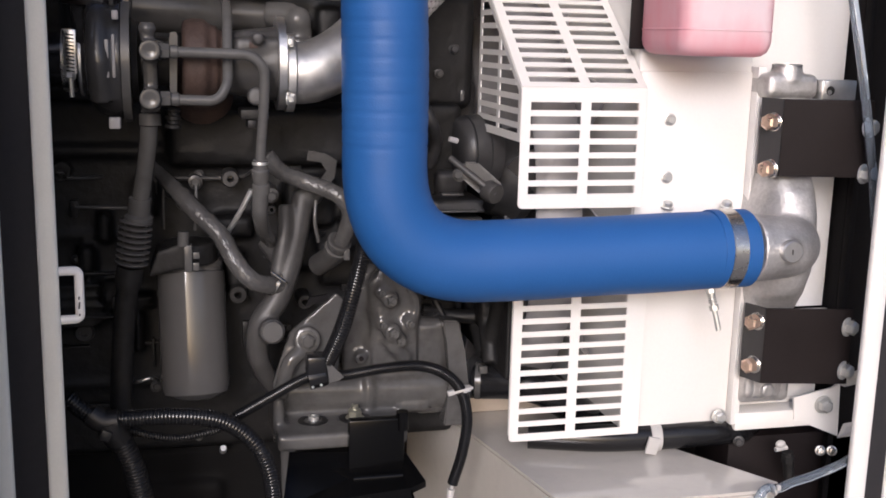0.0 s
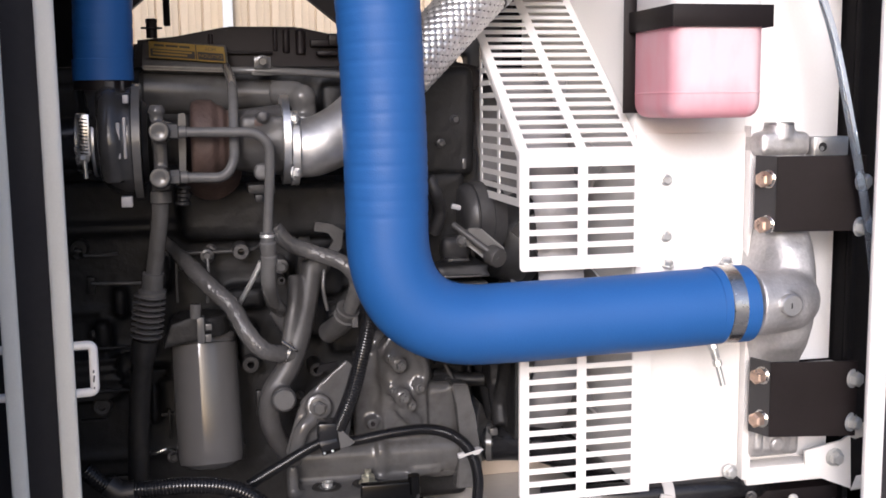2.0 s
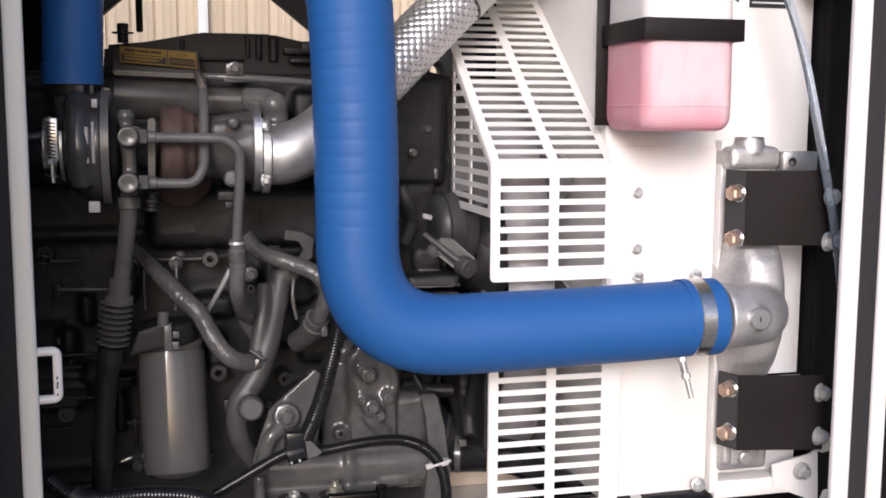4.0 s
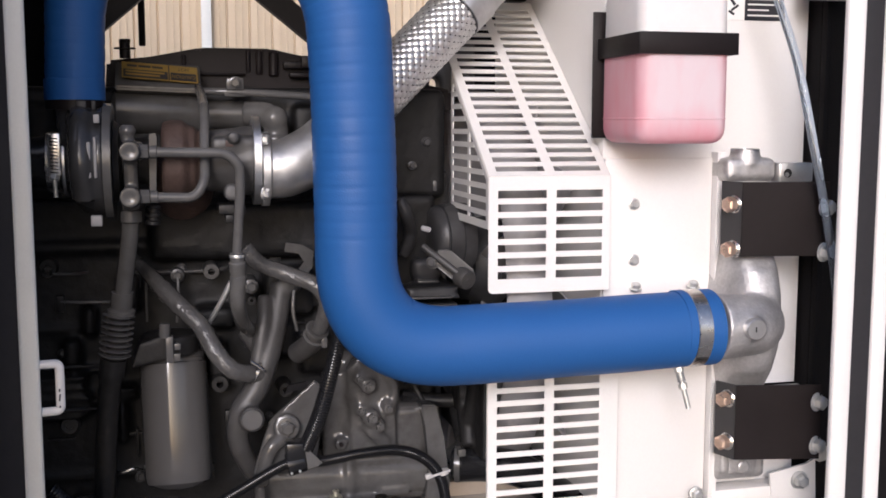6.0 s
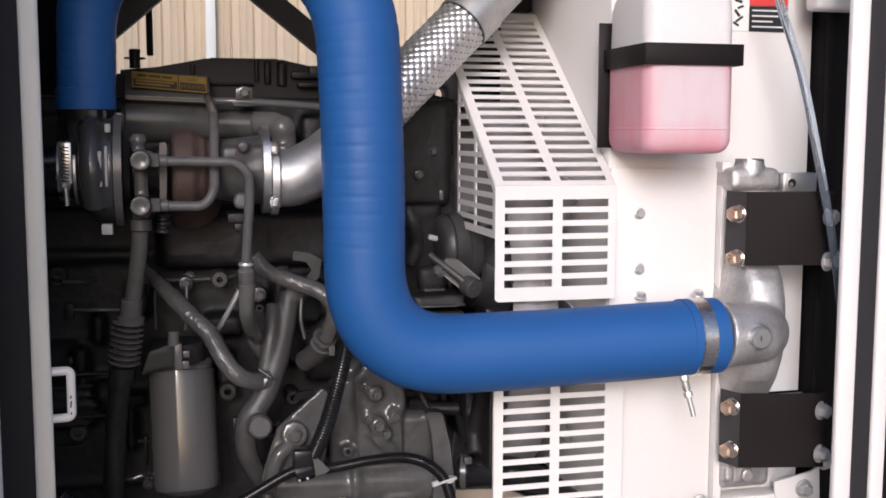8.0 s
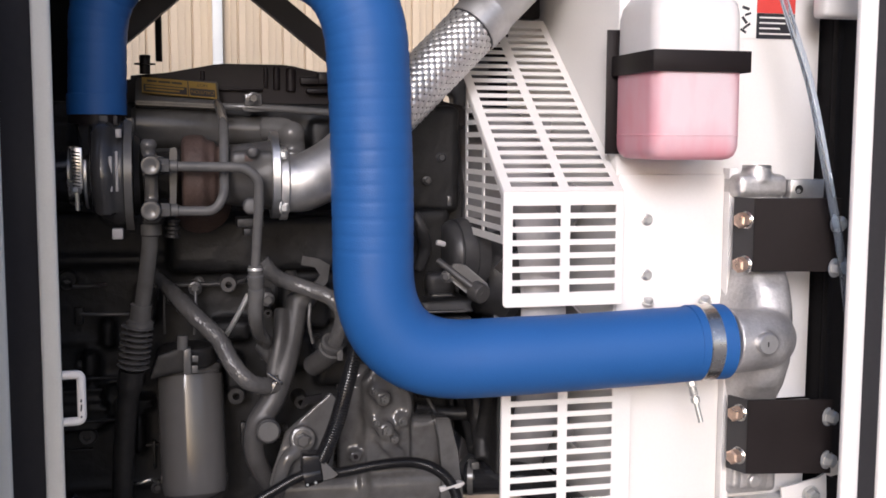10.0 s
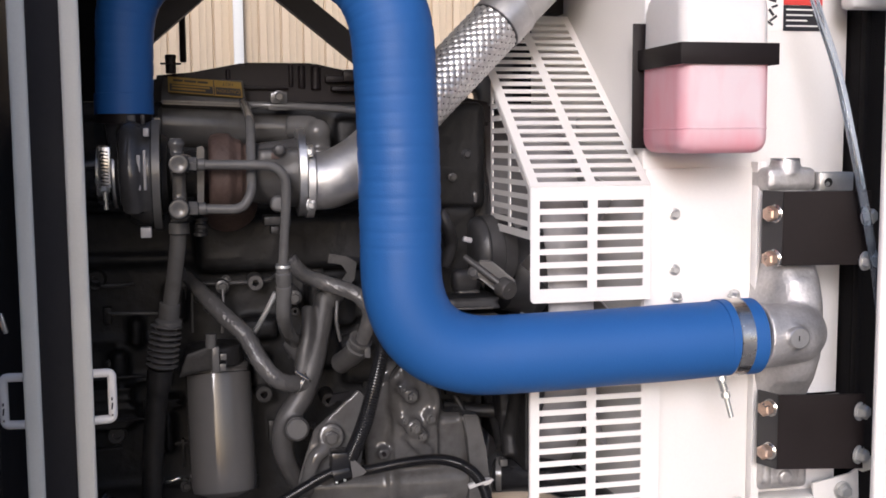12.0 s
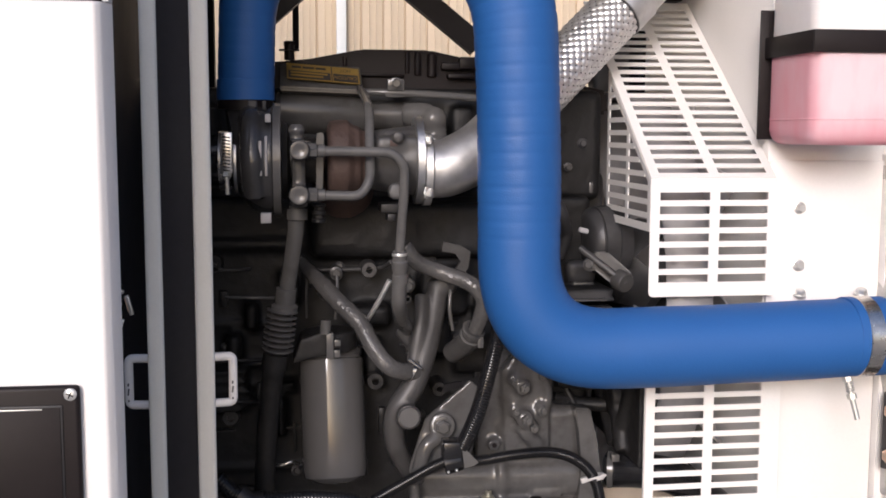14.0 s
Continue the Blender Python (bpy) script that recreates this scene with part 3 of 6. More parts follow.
def clamp_bracket(z0, z1, bolts):
    """A black angled clamp plate across the tank, with two bolts on each side."""
    x1, x2 = 1.032, 1.17
    b = thing("tank_clamp_bracket", (x1, 1.31, z0), "black painted steel clamp bracket bolted over the tank", "bracket", "tank clamp brackets")
    bm = bmesh.new()
    outline(bm, [(x1, 1.305, z0), (x2, 1.278, z0), (x2, 1.278, z1), (x1, 1.305, z1)], 0.005, (0.2, 1, 0))
    part("face_plate", bm, BLACK, b)
    bm = bmesh.new()
    fx, fy = 1.017, 1.345
    outline(bm, [(x1 - 0.0005, 1.306, z0), (fx, fy, z0), (fx, fy, z1), (x1 - 0.0005, 1.306, z1)], 0.005, (0.75, 0.65, 0))
    part("flange", bm, DARKGREY, b, "dark grey angled flange")
    for z in bolts:
        c, ax = Vector(((x1 + fx) / 2 + 0.004, (1.306 + fy) / 2 - 0.004, z)), Vector((-0.93, -0.36, 0))
        bm = bmesh.new()
        lathe(bm, c, ax, [(-0.004, 0.014), (0.003, 0.0145), (0.004, 0.0135), (0.0042, 0.0115), (0.0075, 0.0115)], 24)
        part("washer", bm, STEEL, b, "bright spring washer")
        bolt(c + ax * 0.0065, ax, 0.0125, COPPER, b, washer=False, label="yellow zinc-plated hex bolt")
        y = 1.305 - (1.166 - x1) * 0.027 / (x2 - x1)
        bolt((1.163, y, z - 0.004), (0.4, -1, 0), 0.0118, ZINC, b, shank=0.003)
    return b


clamp_bracket(1.211, 1.329, (1.293, 1.221))
clamp_bracket(0.877, 1.0, (0.976, 0.904))


# ---------------------------------------------------------------- blue charge hose
def blue_hose():
    h = thing("charge_air_hose", (0.41, 1.275, 1.03), "thick blue silicone charge air hose looping to the cooler", "hose")
    y = 1.275
    pts = rounded([(0.024, 1.43, 1.456), (0.032, 1.43, 1.681), (0.397, 1.285, 1.678), (0.409, y, 1.40), (0.409, y, 1.095), (0.70, y, 1.098), (0.965, y, 1.106)], 0.17, 16)
    pts = resample(pts, 0.0035)
    length = 0.0035 * len(pts)

    def r(s):
        t = min(1.0, max(0.0, (s - 0.1) / (length * 0.3)))
        base = 0.0415 + 0.0172 * t
        drop = length - 0.74
        wrap = 0.00085 * max(0.0, math.sin(s * 2 * math.pi / 0.0235)) ** 6 if s < drop + 0.07 else 0.0
        return base - wrap + 0.0003 * math.sin(s * 31)

    bm = bmesh.new()
    tube(bm, pts, r, 56)
    part("hose_body", bm, BLUE, h)
    bm = bmesh.new()
    e = Vector(pts[-1])
    lathe(bm, e - Vector((0.06, 0, 0)), (1, 0, 0.0), [(0, 0.0586), (0.0008, 0.0592), (0.0585, 0.0592), (0.0605, 0.0575), (0.061, 0.052)], 56)
    part("cooler_end_cuff", bm, BLUE, h)
    bm = bmesh.new()
    lathe(bm, Vector((0.024, 1.43, 1.454)), (0, 0, 1), [(0, 0.040), (0.0003, 0.0424), (0.03, 0.0424), (0.0308, 0.0415)], 48)
    part("turbo_end_cuff", bm, BLUE, h)


blue_hose()


def hose_clamp():
    c = thing("hose_clamp", (0.96, 1.275, 1.03), "stainless T-bolt clamp round the blue hose end", "clamp")
    a = Vector((0.93, 1.275, 1.1058))
    bm = bmesh.new()
    lathe(bm, a - Vector((0.012, 0, 0)), (1, 0, 0.0), [(0, 0.0592), (0.001, 0.0605), (0.023, 0.0605), (0.024, 0.0592)], 48)
    part("band", bm, STEEL, c)
    p, q = (0.906, 1.262, 1.05), (0.92, 1.25, 0.985)
    bm = bmesh.new()
    rod(bm, p, q, 0.0042, None, 12)
    d = (Vector(q) - Vector(p))
    lathe(bm, Vector(p) + d * 0.03, d, [(0, 0.0075), (0.007, 0.0075)], 6)
    for k in range(5):
        lathe(bm, Vector(p) + d * (0.14 + 0.05 * k), d, [(0, 0.0055), (0.0006, 0.0068), (0.0016, 0.0068), (0.0022, 0.0055)], 14)
    lathe(bm, Vector(p) + d * 0.42, d, [(0, 0.0072), (0.008, 0.0072), (0.0085, 0.0055)], 6)
    part("t_bolt", bm, ZINC, c)


hose_clamp()


# ---------------------------------------------------------------- coolant bottle, stickers, clear tube
def glassy(name, color, rough, trans, mix_sss, spread=0.04, scale=6):
    return material(name, color, rough, 0.0, spread=spread, scale=scale, trans=trans, ior=1.35, sss=mix_sss)


MILK = glassy("milky_plastic", (0.68, 0.655, 0.645), 0.3, 0.0, 0.2)


def coolant_plastic(xc, half, zline):
    """Milky plastic with random pink smears; deeper pink painted at corners and base for scattered light."""
    m = bpy.data.materials.new("milky_plastic_over_pink_coolant")
    m.use_nodes = True
    n, l = m.node_tree.nodes, m.node_tree.links
    b = n["Principled BSDF"]
    tc = n.new("ShaderNodeTexCoord")
    sep = n.new("ShaderNodeSeparateXYZ")
    l.new(tc.outputs["Object"], sep.inputs[0])

    def math_node(op, a, c):
        k = n.new("ShaderNodeMath")
        k.operation = op
        for i, v in enumerate((a, c)):
            if isinstance(v, (int, float)):
                k.inputs[i].default_value = v
            else:
                l.new(v, k.inputs[i])
        return k.outputs[0]

    def soft(value, lo, hi):
        k = n.new("ShaderNodeMapRange")
        k.interpolation_type = "SMOOTHSTEP"
        k.inputs["From Min"].default_value, k.inputs["From Max"].default_value = lo, hi
        l.new(value, k.inputs["Value"])
        return k.outputs["Result"]

    corner = soft(math_node("ABSOLUTE", math_node("SUBTRACT", sep.outputs["X"], xc), 0.0), half * 0.5, half * 1.04)
    base = soft(math_node("SUBTRACT", zline, sep.outputs["Z"]), -0.03, 0.035)
    stretch = n.new("ShaderNodeMapping")
    stretch.inputs["Scale"].default_value = (22, 22, 8)
    l.new(tc.outputs["Object"], stretch.inputs["Vector"])
    smear = n.new("ShaderNodeTexNoise")
    smear.inputs["Scale"].default_value = 1.0
    smear.inputs["Detail"].default_value = 4
    l.new(stretch.outputs["Vector"], smear.inputs["Vector"])
    cloud = math_node("MULTIPLY", math_node("SUBTRACT", smear.outputs["Fac"], 0.5), 1.5)
    # pink deepened by position, painting in light scattered through the coolant
    thin = math_node("ADD", math_node("MULTIPLY", math_node("MAXIMUM", corner, base), 0.7), cloud)
    ramp = n.new("ShaderNodeValToRGB")
    ramp.color_ramp.elements[0].position, ramp.color_ramp.elements[1].position = 0.0, 0.95
    ramp.color_ramp.elements[0].color = (0.82, 0.71, 0.745, 1)
    ramp.color_ramp.elements[1].color = (0.80, 0.36, 0.42, 1)
    l.new(thin, ramp.inputs["Fac"])
    l.new(ramp.outputs["Color"], b.inputs["Base Color"])
    b.inputs["Roughness"].default_value = 0.34
    b.inputs["IOR"].default_value = 1.4
    glow = n.new("ShaderNodeBsdfTranslucent")
    glow.inputs["Color"].default_value = (0.9, 0.42, 0.48, 1)
    mix = n.new("ShaderNodeMixShader")
    mix.inputs[0].default_value = 0.3
    l.new(b.outputs[0], mix.inputs[1])
    l.new(glow.outputs[0], mix.inputs[2])
    l.new(mix.outputs[0], n["Material Output"].inputs["Surface"])
    return m


PINK = coolant_plastic(0.8915, 0.0725, 1.428)
CLEAR = material("clear_vinyl", (0.60, 0.68, 0.78), 0.08, spread=0.05, trans=0.9, ior=1.33)


def bottle_body(bm, rows, x0, x1, y0, y1, seg=6):
    """Stacked rounded rectangles: rows of (z, inset, corner radius)."""
    rings = []
    for z, inset, r in rows:
        ring = []
        xa, xb, ya, yb = x0 + inset, x1 - inset, y0 + inset, y1 - inset
        for cx, cy, a0 in ((xb - r, yb - r, 0), (xa + r, yb - r, 90), (xa + r, ya + r, 180), (xb - r, ya + r, 270)):
            for k in range(seg + 1):
                a = radians(a0 + 90 * k / seg)
                ring.append(bm.verts.new((cx + r * math.cos(a), cy + r * math.sin(a), z)))
        rings.append(ring)
    n = len(rings[0])
    for a, b in zip(rings, rings[1:]):
        for k in range(n):
            bm.faces.new((a[k], a[(k + 1) % n], b[(k + 1) % n], b[k]))
    bm.faces.new(rings[0])
    bm.faces.new(rings[-1])
    return bm


def coolant_bottle():
    x0, x1, y0, y1 = 0.819, 0.964, 1.228, 1.384
    zb, zl, zs = 1.391, 1.428, 1.524
    b = thing("coolant_bottle", (0.9, 1.32, zb), "translucent plastic coolant bottle half filled with pink coolant", "bottle")
    bm = bmesh.new()
    bottle_body(bm, [(zb, 0.018, 0.014), (zb + 0.002, 0.010, 0.018), (zb + 0.007, 0.0045, 0.02), (zb + 0.014, 0.0012, 0.022), (zb + 0.022, 0.0, 0.022), (zl - 0.0015, 0, 0.022), (zl - 0.0008, -0.001, 0.023), (zl + 0.0008, -0.001, 0.023), (zl + 0.0015, 0, 0.022), (zs + 0.012, 0, 0.022)], x0, x1, y0, y1)
    part("filled_lower_body", bm, PINK, b, "pink coolant showing through milky plastic")
    bm = bmesh.new()
    bottle_body(bm, [(zs + 0.012, 0.0005, 0.022), (zs + 0.084, 0.001, 0.024), (zs + 0.100, 0.0035, 0.026), (zs + 0.113, 0.011, 0.028), (zs + 0.121, 0.024, 0.03), (zs + 0.124, 0.04, 0.02)], x0, x1, y0, y1)
    part("empty_upper_body", bm, MILK, b, "milky white empty upper half")
    bm = bmesh.new()
    lathe(bm, (0.89, 1.305, zs + 0.123), (0, 0, 1), [(0, 0.026), (0.03, 0.026), (0.033, 0.022)], 24)
    part("cap", bm, MILK, b)
    # strap bracket
    k = thing("bottle_bracket", (0.83, 1.39, zb), "black sheet steel strap bracket round the coolant bottle", "bracket")
    s0, s1 = zs - 0.003, zs + 0.0285
    bm = bmesh.new()
    box(bm, (x0 - 0.005, y0 - 0.006, s0), (x1 + 0.007, y0 - 0.002, s1), 0.001)
    part("front_strap", bm, BLACK, k)
    bm = bmesh.new()
    box(bm, (x0 - 0.005, y0 - 0.0018, s0), (x0 - 0.001, PANEL - 0.001, s1), 0.001)
    part("side_strap", bm, BLACK, k)
    bm = bmesh.new()
    box(bm, (x1 + 0.003, y0 - 0.0018, s0), (x1 + 0.007, PANEL - 0.001, s1), 0.001)
    part("far_strap", bm, BLACK, k)
    bm = bmesh.new()
    box(bm, (0.806, PANEL - 0.011, 1.398), (x0 + 0.03, PANEL - 0.007, 1.595), 0.0015)
    part("back_plate", bm, BLACK, k)


coolant_bottle()


def stickers():
    y = 1.4285
    s = thing("warning_sticker", (1.129, 1.428, 1.609), "black warning sticker with red heading and unreadable white lines", "sticker")
    z0, z1 = 1.593, 1.635
    xa, xb = 1.095, 1.167
    bm = bmesh.new(); box(bm, (xa, y, z0), (xb, y + 0.001, z1)); part("black_field", bm, INK, s)
    bm = bmesh.new(); box(bm, (xa, y - 0.0003, z1 + 0.0008), (xb, y + 0.001, z1 + 0.034)); part("red_heading", bm, RED, s)
    for k in range(4):
        bm = bmesh.new()
        box(bm, (xa + 0.005, y - 0.0004, z1 - 0.008 - k * 0.009), (xb - 0.008 - (k % 3) * 0.01, y + 0.0004, z1 - 0.0055 - k * 0.009))
        part("text_bar", bm, LABELW, s)
    p = thing("pictogram_sticker", (1.078, 1.428, 1.608), "white pictogram sticker with black hand symbol shapes", "sticker")
    xa2 = 1.062
    bm = bmesh.new(); box(bm, (xa2, y, z0), (xa - 0.001, y + 0.001, z1 + 0.034)); part("white_field", bm, LABELW, p)
    for dx, dz, w, h, a in ((0.008, 0.012, 0.012, 0.004, 30), (0.014, 0.02, 0.016, 0.004, -35), (0.01, 0.03, 0.014, 0.005, 50), (0.016, 0.04, 0.012, 0.004, -20), (0.012, 0.05, 0.014, 0.005, 15)):
        bm = bmesh.new()
        c = Vector((xa2 + dx, y - 0.0002, z0 + dz))
        box(bm, c - Vector((w / 2, 0.0003, h / 2)), c + Vector((w / 2, 0.0003, h / 2)), 0, pose(0, 0, 0, 0, a, 0))
        part("symbol_stroke", bm, INK, p)


stickers()


def clear_tube():
    path = curve_through([(1.059, 1.3, 1.664), (1.076, 1.295, 1.611), (1.107, 1.28, 1.506), (1.128, 1.255, 1.365), (1.156, 1.25, 1.232), (1.188, 1.26, 1.092), (1.251, 1.3, 0.89)], 10)
    bm = bmesh.new()
    tube(bm, path, 0.0068, 16)
    solo("clear_drain_tube", bm, CLEAR, "clear vinyl tube hanging beside the radiator frame", "tube")
    path = curve_through([(0.87, 1.178, 0.02), (0.92, 1.18, 0.4), (0.971, 1.195, 0.712), (1.021, 1.2, 0.746), (1.08, 1.21, 0.756), (1.145, 1.22, 0.772), (1.217, 1.24, 0.802)], 10)
    bm = bmesh.new()
    tube(bm, path, 0.0068, 16)
    solo("clear_bleed_tube", bm, CLEAR, "clear vinyl tube running low beside the base frame", "tube")
    bm = bmesh.new()
    c = Vector((1.005, 1.2, 0.742))
    lathe(bm, c - Vector((0.002, 0, 0)), (1, 0, 0.4), [(0, 0.0075), (0.0005, 0.009), (0.004, 0.009), (0.0045, 0.0075)], 16)
    box(bm, c + Vector((0, -0.012, 0.004)), c + Vector((0.006, -0.006, 0.012)), 0.001)
    solo("cable_tie", bm, TIE, "white nylon cable tie round the clear tube", "cable tie")


clear_tube()


# ---------------------------------------------------------------- engine
def engine():
    e = thing("engine", (0.2, 1.7, 0.75), "grey painted diesel engine with covers, bosses and brackets", "engine")

    def block(b):
        box(b, (-0.30, 1.58, 0.72), (0.60, 2.0, 1.30), 0.01)
        for k, (x, w, z, h) in enumerate(((-0.09, 0.2, 0.84, 0.006), (-0.09, 0.12, 0.955, 0.007), (-0.09, 0.16, 1.02, 0.005), (-0.09, 0.17, 1.085, 0.008))):
            box(b, (x, 1.573 - 0.003 * (k % 3), z), (x + w, 1.6, z + h), 0.002)
        for x, z, w, h in ((0.07, 1.12, 0.03, 0.06), (0.3, 1.1, 0.08, 0.08), (0.36, 1.0, 0.1, 0.06)):
            box(b, (x, 1.555, z), (x + w, 1.6, z + h), 0.008)
        box(b, (0.12, 1.55, 1.20), (0.44, 1.62, 1.29), 0.01)
        for x0, x1, z in ((-0.09, 0.014, 1.012), (-0.09, 0.012, 0.996), (-0.09, 0.02, 0.980), (-0.09, 0.03, 0.961), (-0.09, 0.01, 0.947), (0.05, 0.09, 0.977), (0.052, 0.09, 0.99)):
            box(b, (x0, 1.553, z - 0.003), (x1, 1.6, z + 0.003), 0.001)
        for x0, x1, z0, z1 in ((-0.02, 0.005, 1.03, 1.075), (0.012, 0.03, 1.08, 1.128), (0.06, 0.075, 0.9, 0.965), (0.13, 0.2, 1.213, 1.235), (0.24, 0.3, 1.225, 1.262), (0.19, 0.25, 1.085, 1.12), (0.205, 0.235, 1.0, 1.06), (0.32, 0.35, 1.03, 1.09), (0.395, 0.43, 1.06, 1.15)):
            box(b, (x0, 1.548, z0), (x1, 1.6, z1), 0.006)
        box(b, (-0.09, 1.57, 1.215), (0.2, 1.6, 1.23), 0.004)

    cast("block", block, DEEPSHADE, e, "grey cast cylinder block with ribs, colour darkened for shade", voxel=0.006, rounds=4)

    def head(b):
        box(b, (-0.3, 1.59, 1.29), (0.62, 1.95, 1.48), 0.012)
        for k in range(7):
            x = -0.2 + k * 0.105
            rod(b, (x, 1.60, 1.38), (x, 1.57, 1.38), 0.014)
            box(b, (x + 0.03, 1.575, 1.31), (x + 0.07, 1.62, 1.45), 0.006)

    cast("cylinder_head", head, DEEPSHADE, e, "grey cylinder head, colour darkened for shade", voxel=0.006, rounds=4)

    bm = bmesh.new()
    outline(bm, [(0.054, 1.62, 1.475), (0.058, 1.62, 1.523), (0.123, 1.62, 1.529), (0.19, 1.62, 1.542), (0.206, 1.62, 1.546), (0.324, 1.62, 1.546), (0.353, 1.62, 1.539), (0.398, 1.62, 1.53), (0.638, 1.62, 1.479), (0.638, 1.62, 1.439), (0.053, 1.62, 1.438)], 0.26, (0, 1, 0))
    bmesh.ops.bevel(bm, geom=bm.edges[:], offset=0.006, segments=2, affect="EDGES")
    part("rocker_cover", bm, BLACK, e, "black moulded rocker cover")
    for x, r, z0, z1 in ((0.303, 0.006, 1.503, 1.541), (0.327, 0.0085, 1.5, 1.54), (0.285, 0.004, 1.506, 1.542), (0.18, 0.004, 1.51, 1.533)):
        bm = bmesh.new()
        lathe(bm, (x, 1.619, z0), (0, 0, 1), [(0, r * 0.8), (0.002, r), (z1 - z0 - 0.002, r), (z1 - z0, r * 0.8)], 16)
        part("cover_ridge", bm, BLACK, e)
    for a, b in (((0.342, 1.603, 1.525), (0.392, 1.63, 1.512)), ((0.352, 1.598, 1.506), (0.398, 1.63, 1.497)), ((0.372, 1.6, 1.534), (0.41, 1.63, 1.513)), ((0.205, 1.61, 1.505), (0.28, 1.63, 1.5))):
        bm = bmesh.new(); box(bm, a, b, 0.003); part("cover_step", bm, BLACK, e)
    bm = bmesh.new()
    rod(bm, (0.088, 1.6, 1.525), (0.088, 1.6, 1.55), 0.0085)
    lathe(bm, (0.088, 1.6, 1.54), (0, 0, 1), [(0, 0.017), (0.002, 0.017)], 18)
    lathe(bm, (0.088, 1.6, 1.549), (0, 0, 1), [(0, 0.0095), (0.006, 0.0095), (0.007, 0.007)], 6)
    part("lifting_stud", bm, BLACK, e)

    # intake manifold with its sloping label plate
    bm = bmesh.new()
    xa, xb = 0.073, 0.205
    zf, zt = 1.477, 1.519
    outline(bm, [(xa, 1.548, zf - 0.003), (xa, 1.548, zf + 0.002), (xa, 1.60, zt), (xa, 1.66, zt), (xa, 1.66, zf - 0.02), (xa, 1.59, zf - 0.012)], xb - xa, (1, 0, -0.035))
    bmesh.ops.bevel(bm, geom=bm.edges[:], offset=0.002, segments=2, affect="EDGES")
    part("intake_cover", bm, GREY, e)
    bm = bmesh.new()
    lathe(bm, (0.063, 1.6, 1.442), (1, 0, -0.04), [(0, 0.0), (0.002, 0.03), (0.01, 0.037), (0.128, 0.037), (0.136, 0.033), (0.15, 0.03)], 28)
    lathe(bm, (0.208, 1.59, 1.436), (1, 0, -0.02), [(0, 0.024), (0.10, 0.024)], 24)
    part("intake_pipe", bm, GREY, e, "round grey intake pipe")

    def elbow(b):
        tube(b, rounded([(0.275, 1.56, 1.436), (0.322, 1.54, 1.436), (0.322, 1.54, 1.387)], 0.03, 8), 0.0205, 20)
        ball(b, (0.32, 1.535, 1.428), 0.022)
        rod(b, (0.322, 1.54, 1.399), (0.322, 1.54, 1.388), 0.025)

    cast("intake_elbow", elbow, GREY, e, voxel=0.003, rounds=4)
    bm = bmesh.new()
    tube(bm, curve_through([(0.207, 1.55, 1.472), (0.252, 1.54, 1.471), (0.32, 1.54, 1.468), (0.396, 1.55, 1.463)], 8), 0.0062, 14)
    part("fuel_rail", bm, GREY, e)
    bm = bmesh.new()
    box(bm, (0.244, 1.53, 1.493), (0.272, 1.56, 1.473), 0.003)
    box(bm, (0.24, 1.535, 1.475), (0.276, 1.56, 1.463), 0.003)
    part("rail_bracket", bm, GREY, e)
    bolt((0.258, 1.53, 1.485), (0, -1, 0), 0.008, GREY, e)

    # bosses and bolts on the block's side
    for c, r in (((0.214, 1.535, 1.182), 0.011), ((0.161, 1.54, 1.176), 0.009), ((0.276, 1.52, 1.158), 0.010), ((0.277, 1.53, 1.133), 0.006), ((0.223, 1.53, 0.996), 0.012), ((0.33, 1.53, 0.98), 0.01)):
        bm = bmesh.new()
        lathe(bm, c, (0, -1, 0), [(-0.06, r * 1.3), (-0.002, r * 1.2), (0, r * 1.1), (0, r * 0.5), (-0.03, r * 0.45)], 20)
        part("boss", bm, PIPECAST if c[2] > 1.15 else DARKSHADE, e)
    bolt((0.276, 1.518, 1.158), (0, -1, 0), 0.009, GREY, e)
    bolt((0.16, 1.538, 1.178), (0, -1, 0), 0.008, GREY, e)

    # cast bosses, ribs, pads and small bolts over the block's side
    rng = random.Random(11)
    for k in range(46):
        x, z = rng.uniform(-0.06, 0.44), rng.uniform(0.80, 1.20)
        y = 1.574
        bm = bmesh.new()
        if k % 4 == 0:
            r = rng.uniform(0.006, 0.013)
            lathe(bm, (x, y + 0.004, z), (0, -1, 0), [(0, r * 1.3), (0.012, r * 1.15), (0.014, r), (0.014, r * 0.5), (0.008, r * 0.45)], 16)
            part("boss", bm, DARKSHADE if k % 8 else PIPECAST, e)
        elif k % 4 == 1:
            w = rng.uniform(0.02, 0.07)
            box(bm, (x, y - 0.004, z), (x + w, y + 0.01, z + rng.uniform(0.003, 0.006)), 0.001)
            part("cast_rib", bm, DARKSHADE, e)
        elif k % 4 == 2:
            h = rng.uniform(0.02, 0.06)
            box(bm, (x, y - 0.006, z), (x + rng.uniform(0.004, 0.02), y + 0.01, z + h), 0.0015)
            part("cast_pad", bm, DARKSHADE, e)
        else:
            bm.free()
            bolt((x, y - 0.001, z), (rng.uniform(-0.3, 0.3), -1, 0.2), rng.uniform(0.005, 0.008), PIPECAST if k % 8 == 3 else DARKSHADE, e)

    # lifting strap
    bm = bmesh.new()
    outline(bm, [(0.33, 1.49, 1.232), (0.357, 1.49, 1.227), (0.375, 1.49, 1.216), (0.371, 1.49, 1.188), (0.358, 1.49, 1.174), (0.347, 1.49, 1.183), (0.359, 1.49, 1.2), (0.35, 1.49, 1.213), (0.328, 1.49, 1.217)], 0.008, (0, 1, 0))
    part("lifting_strap", bm, GREYCAST, e)

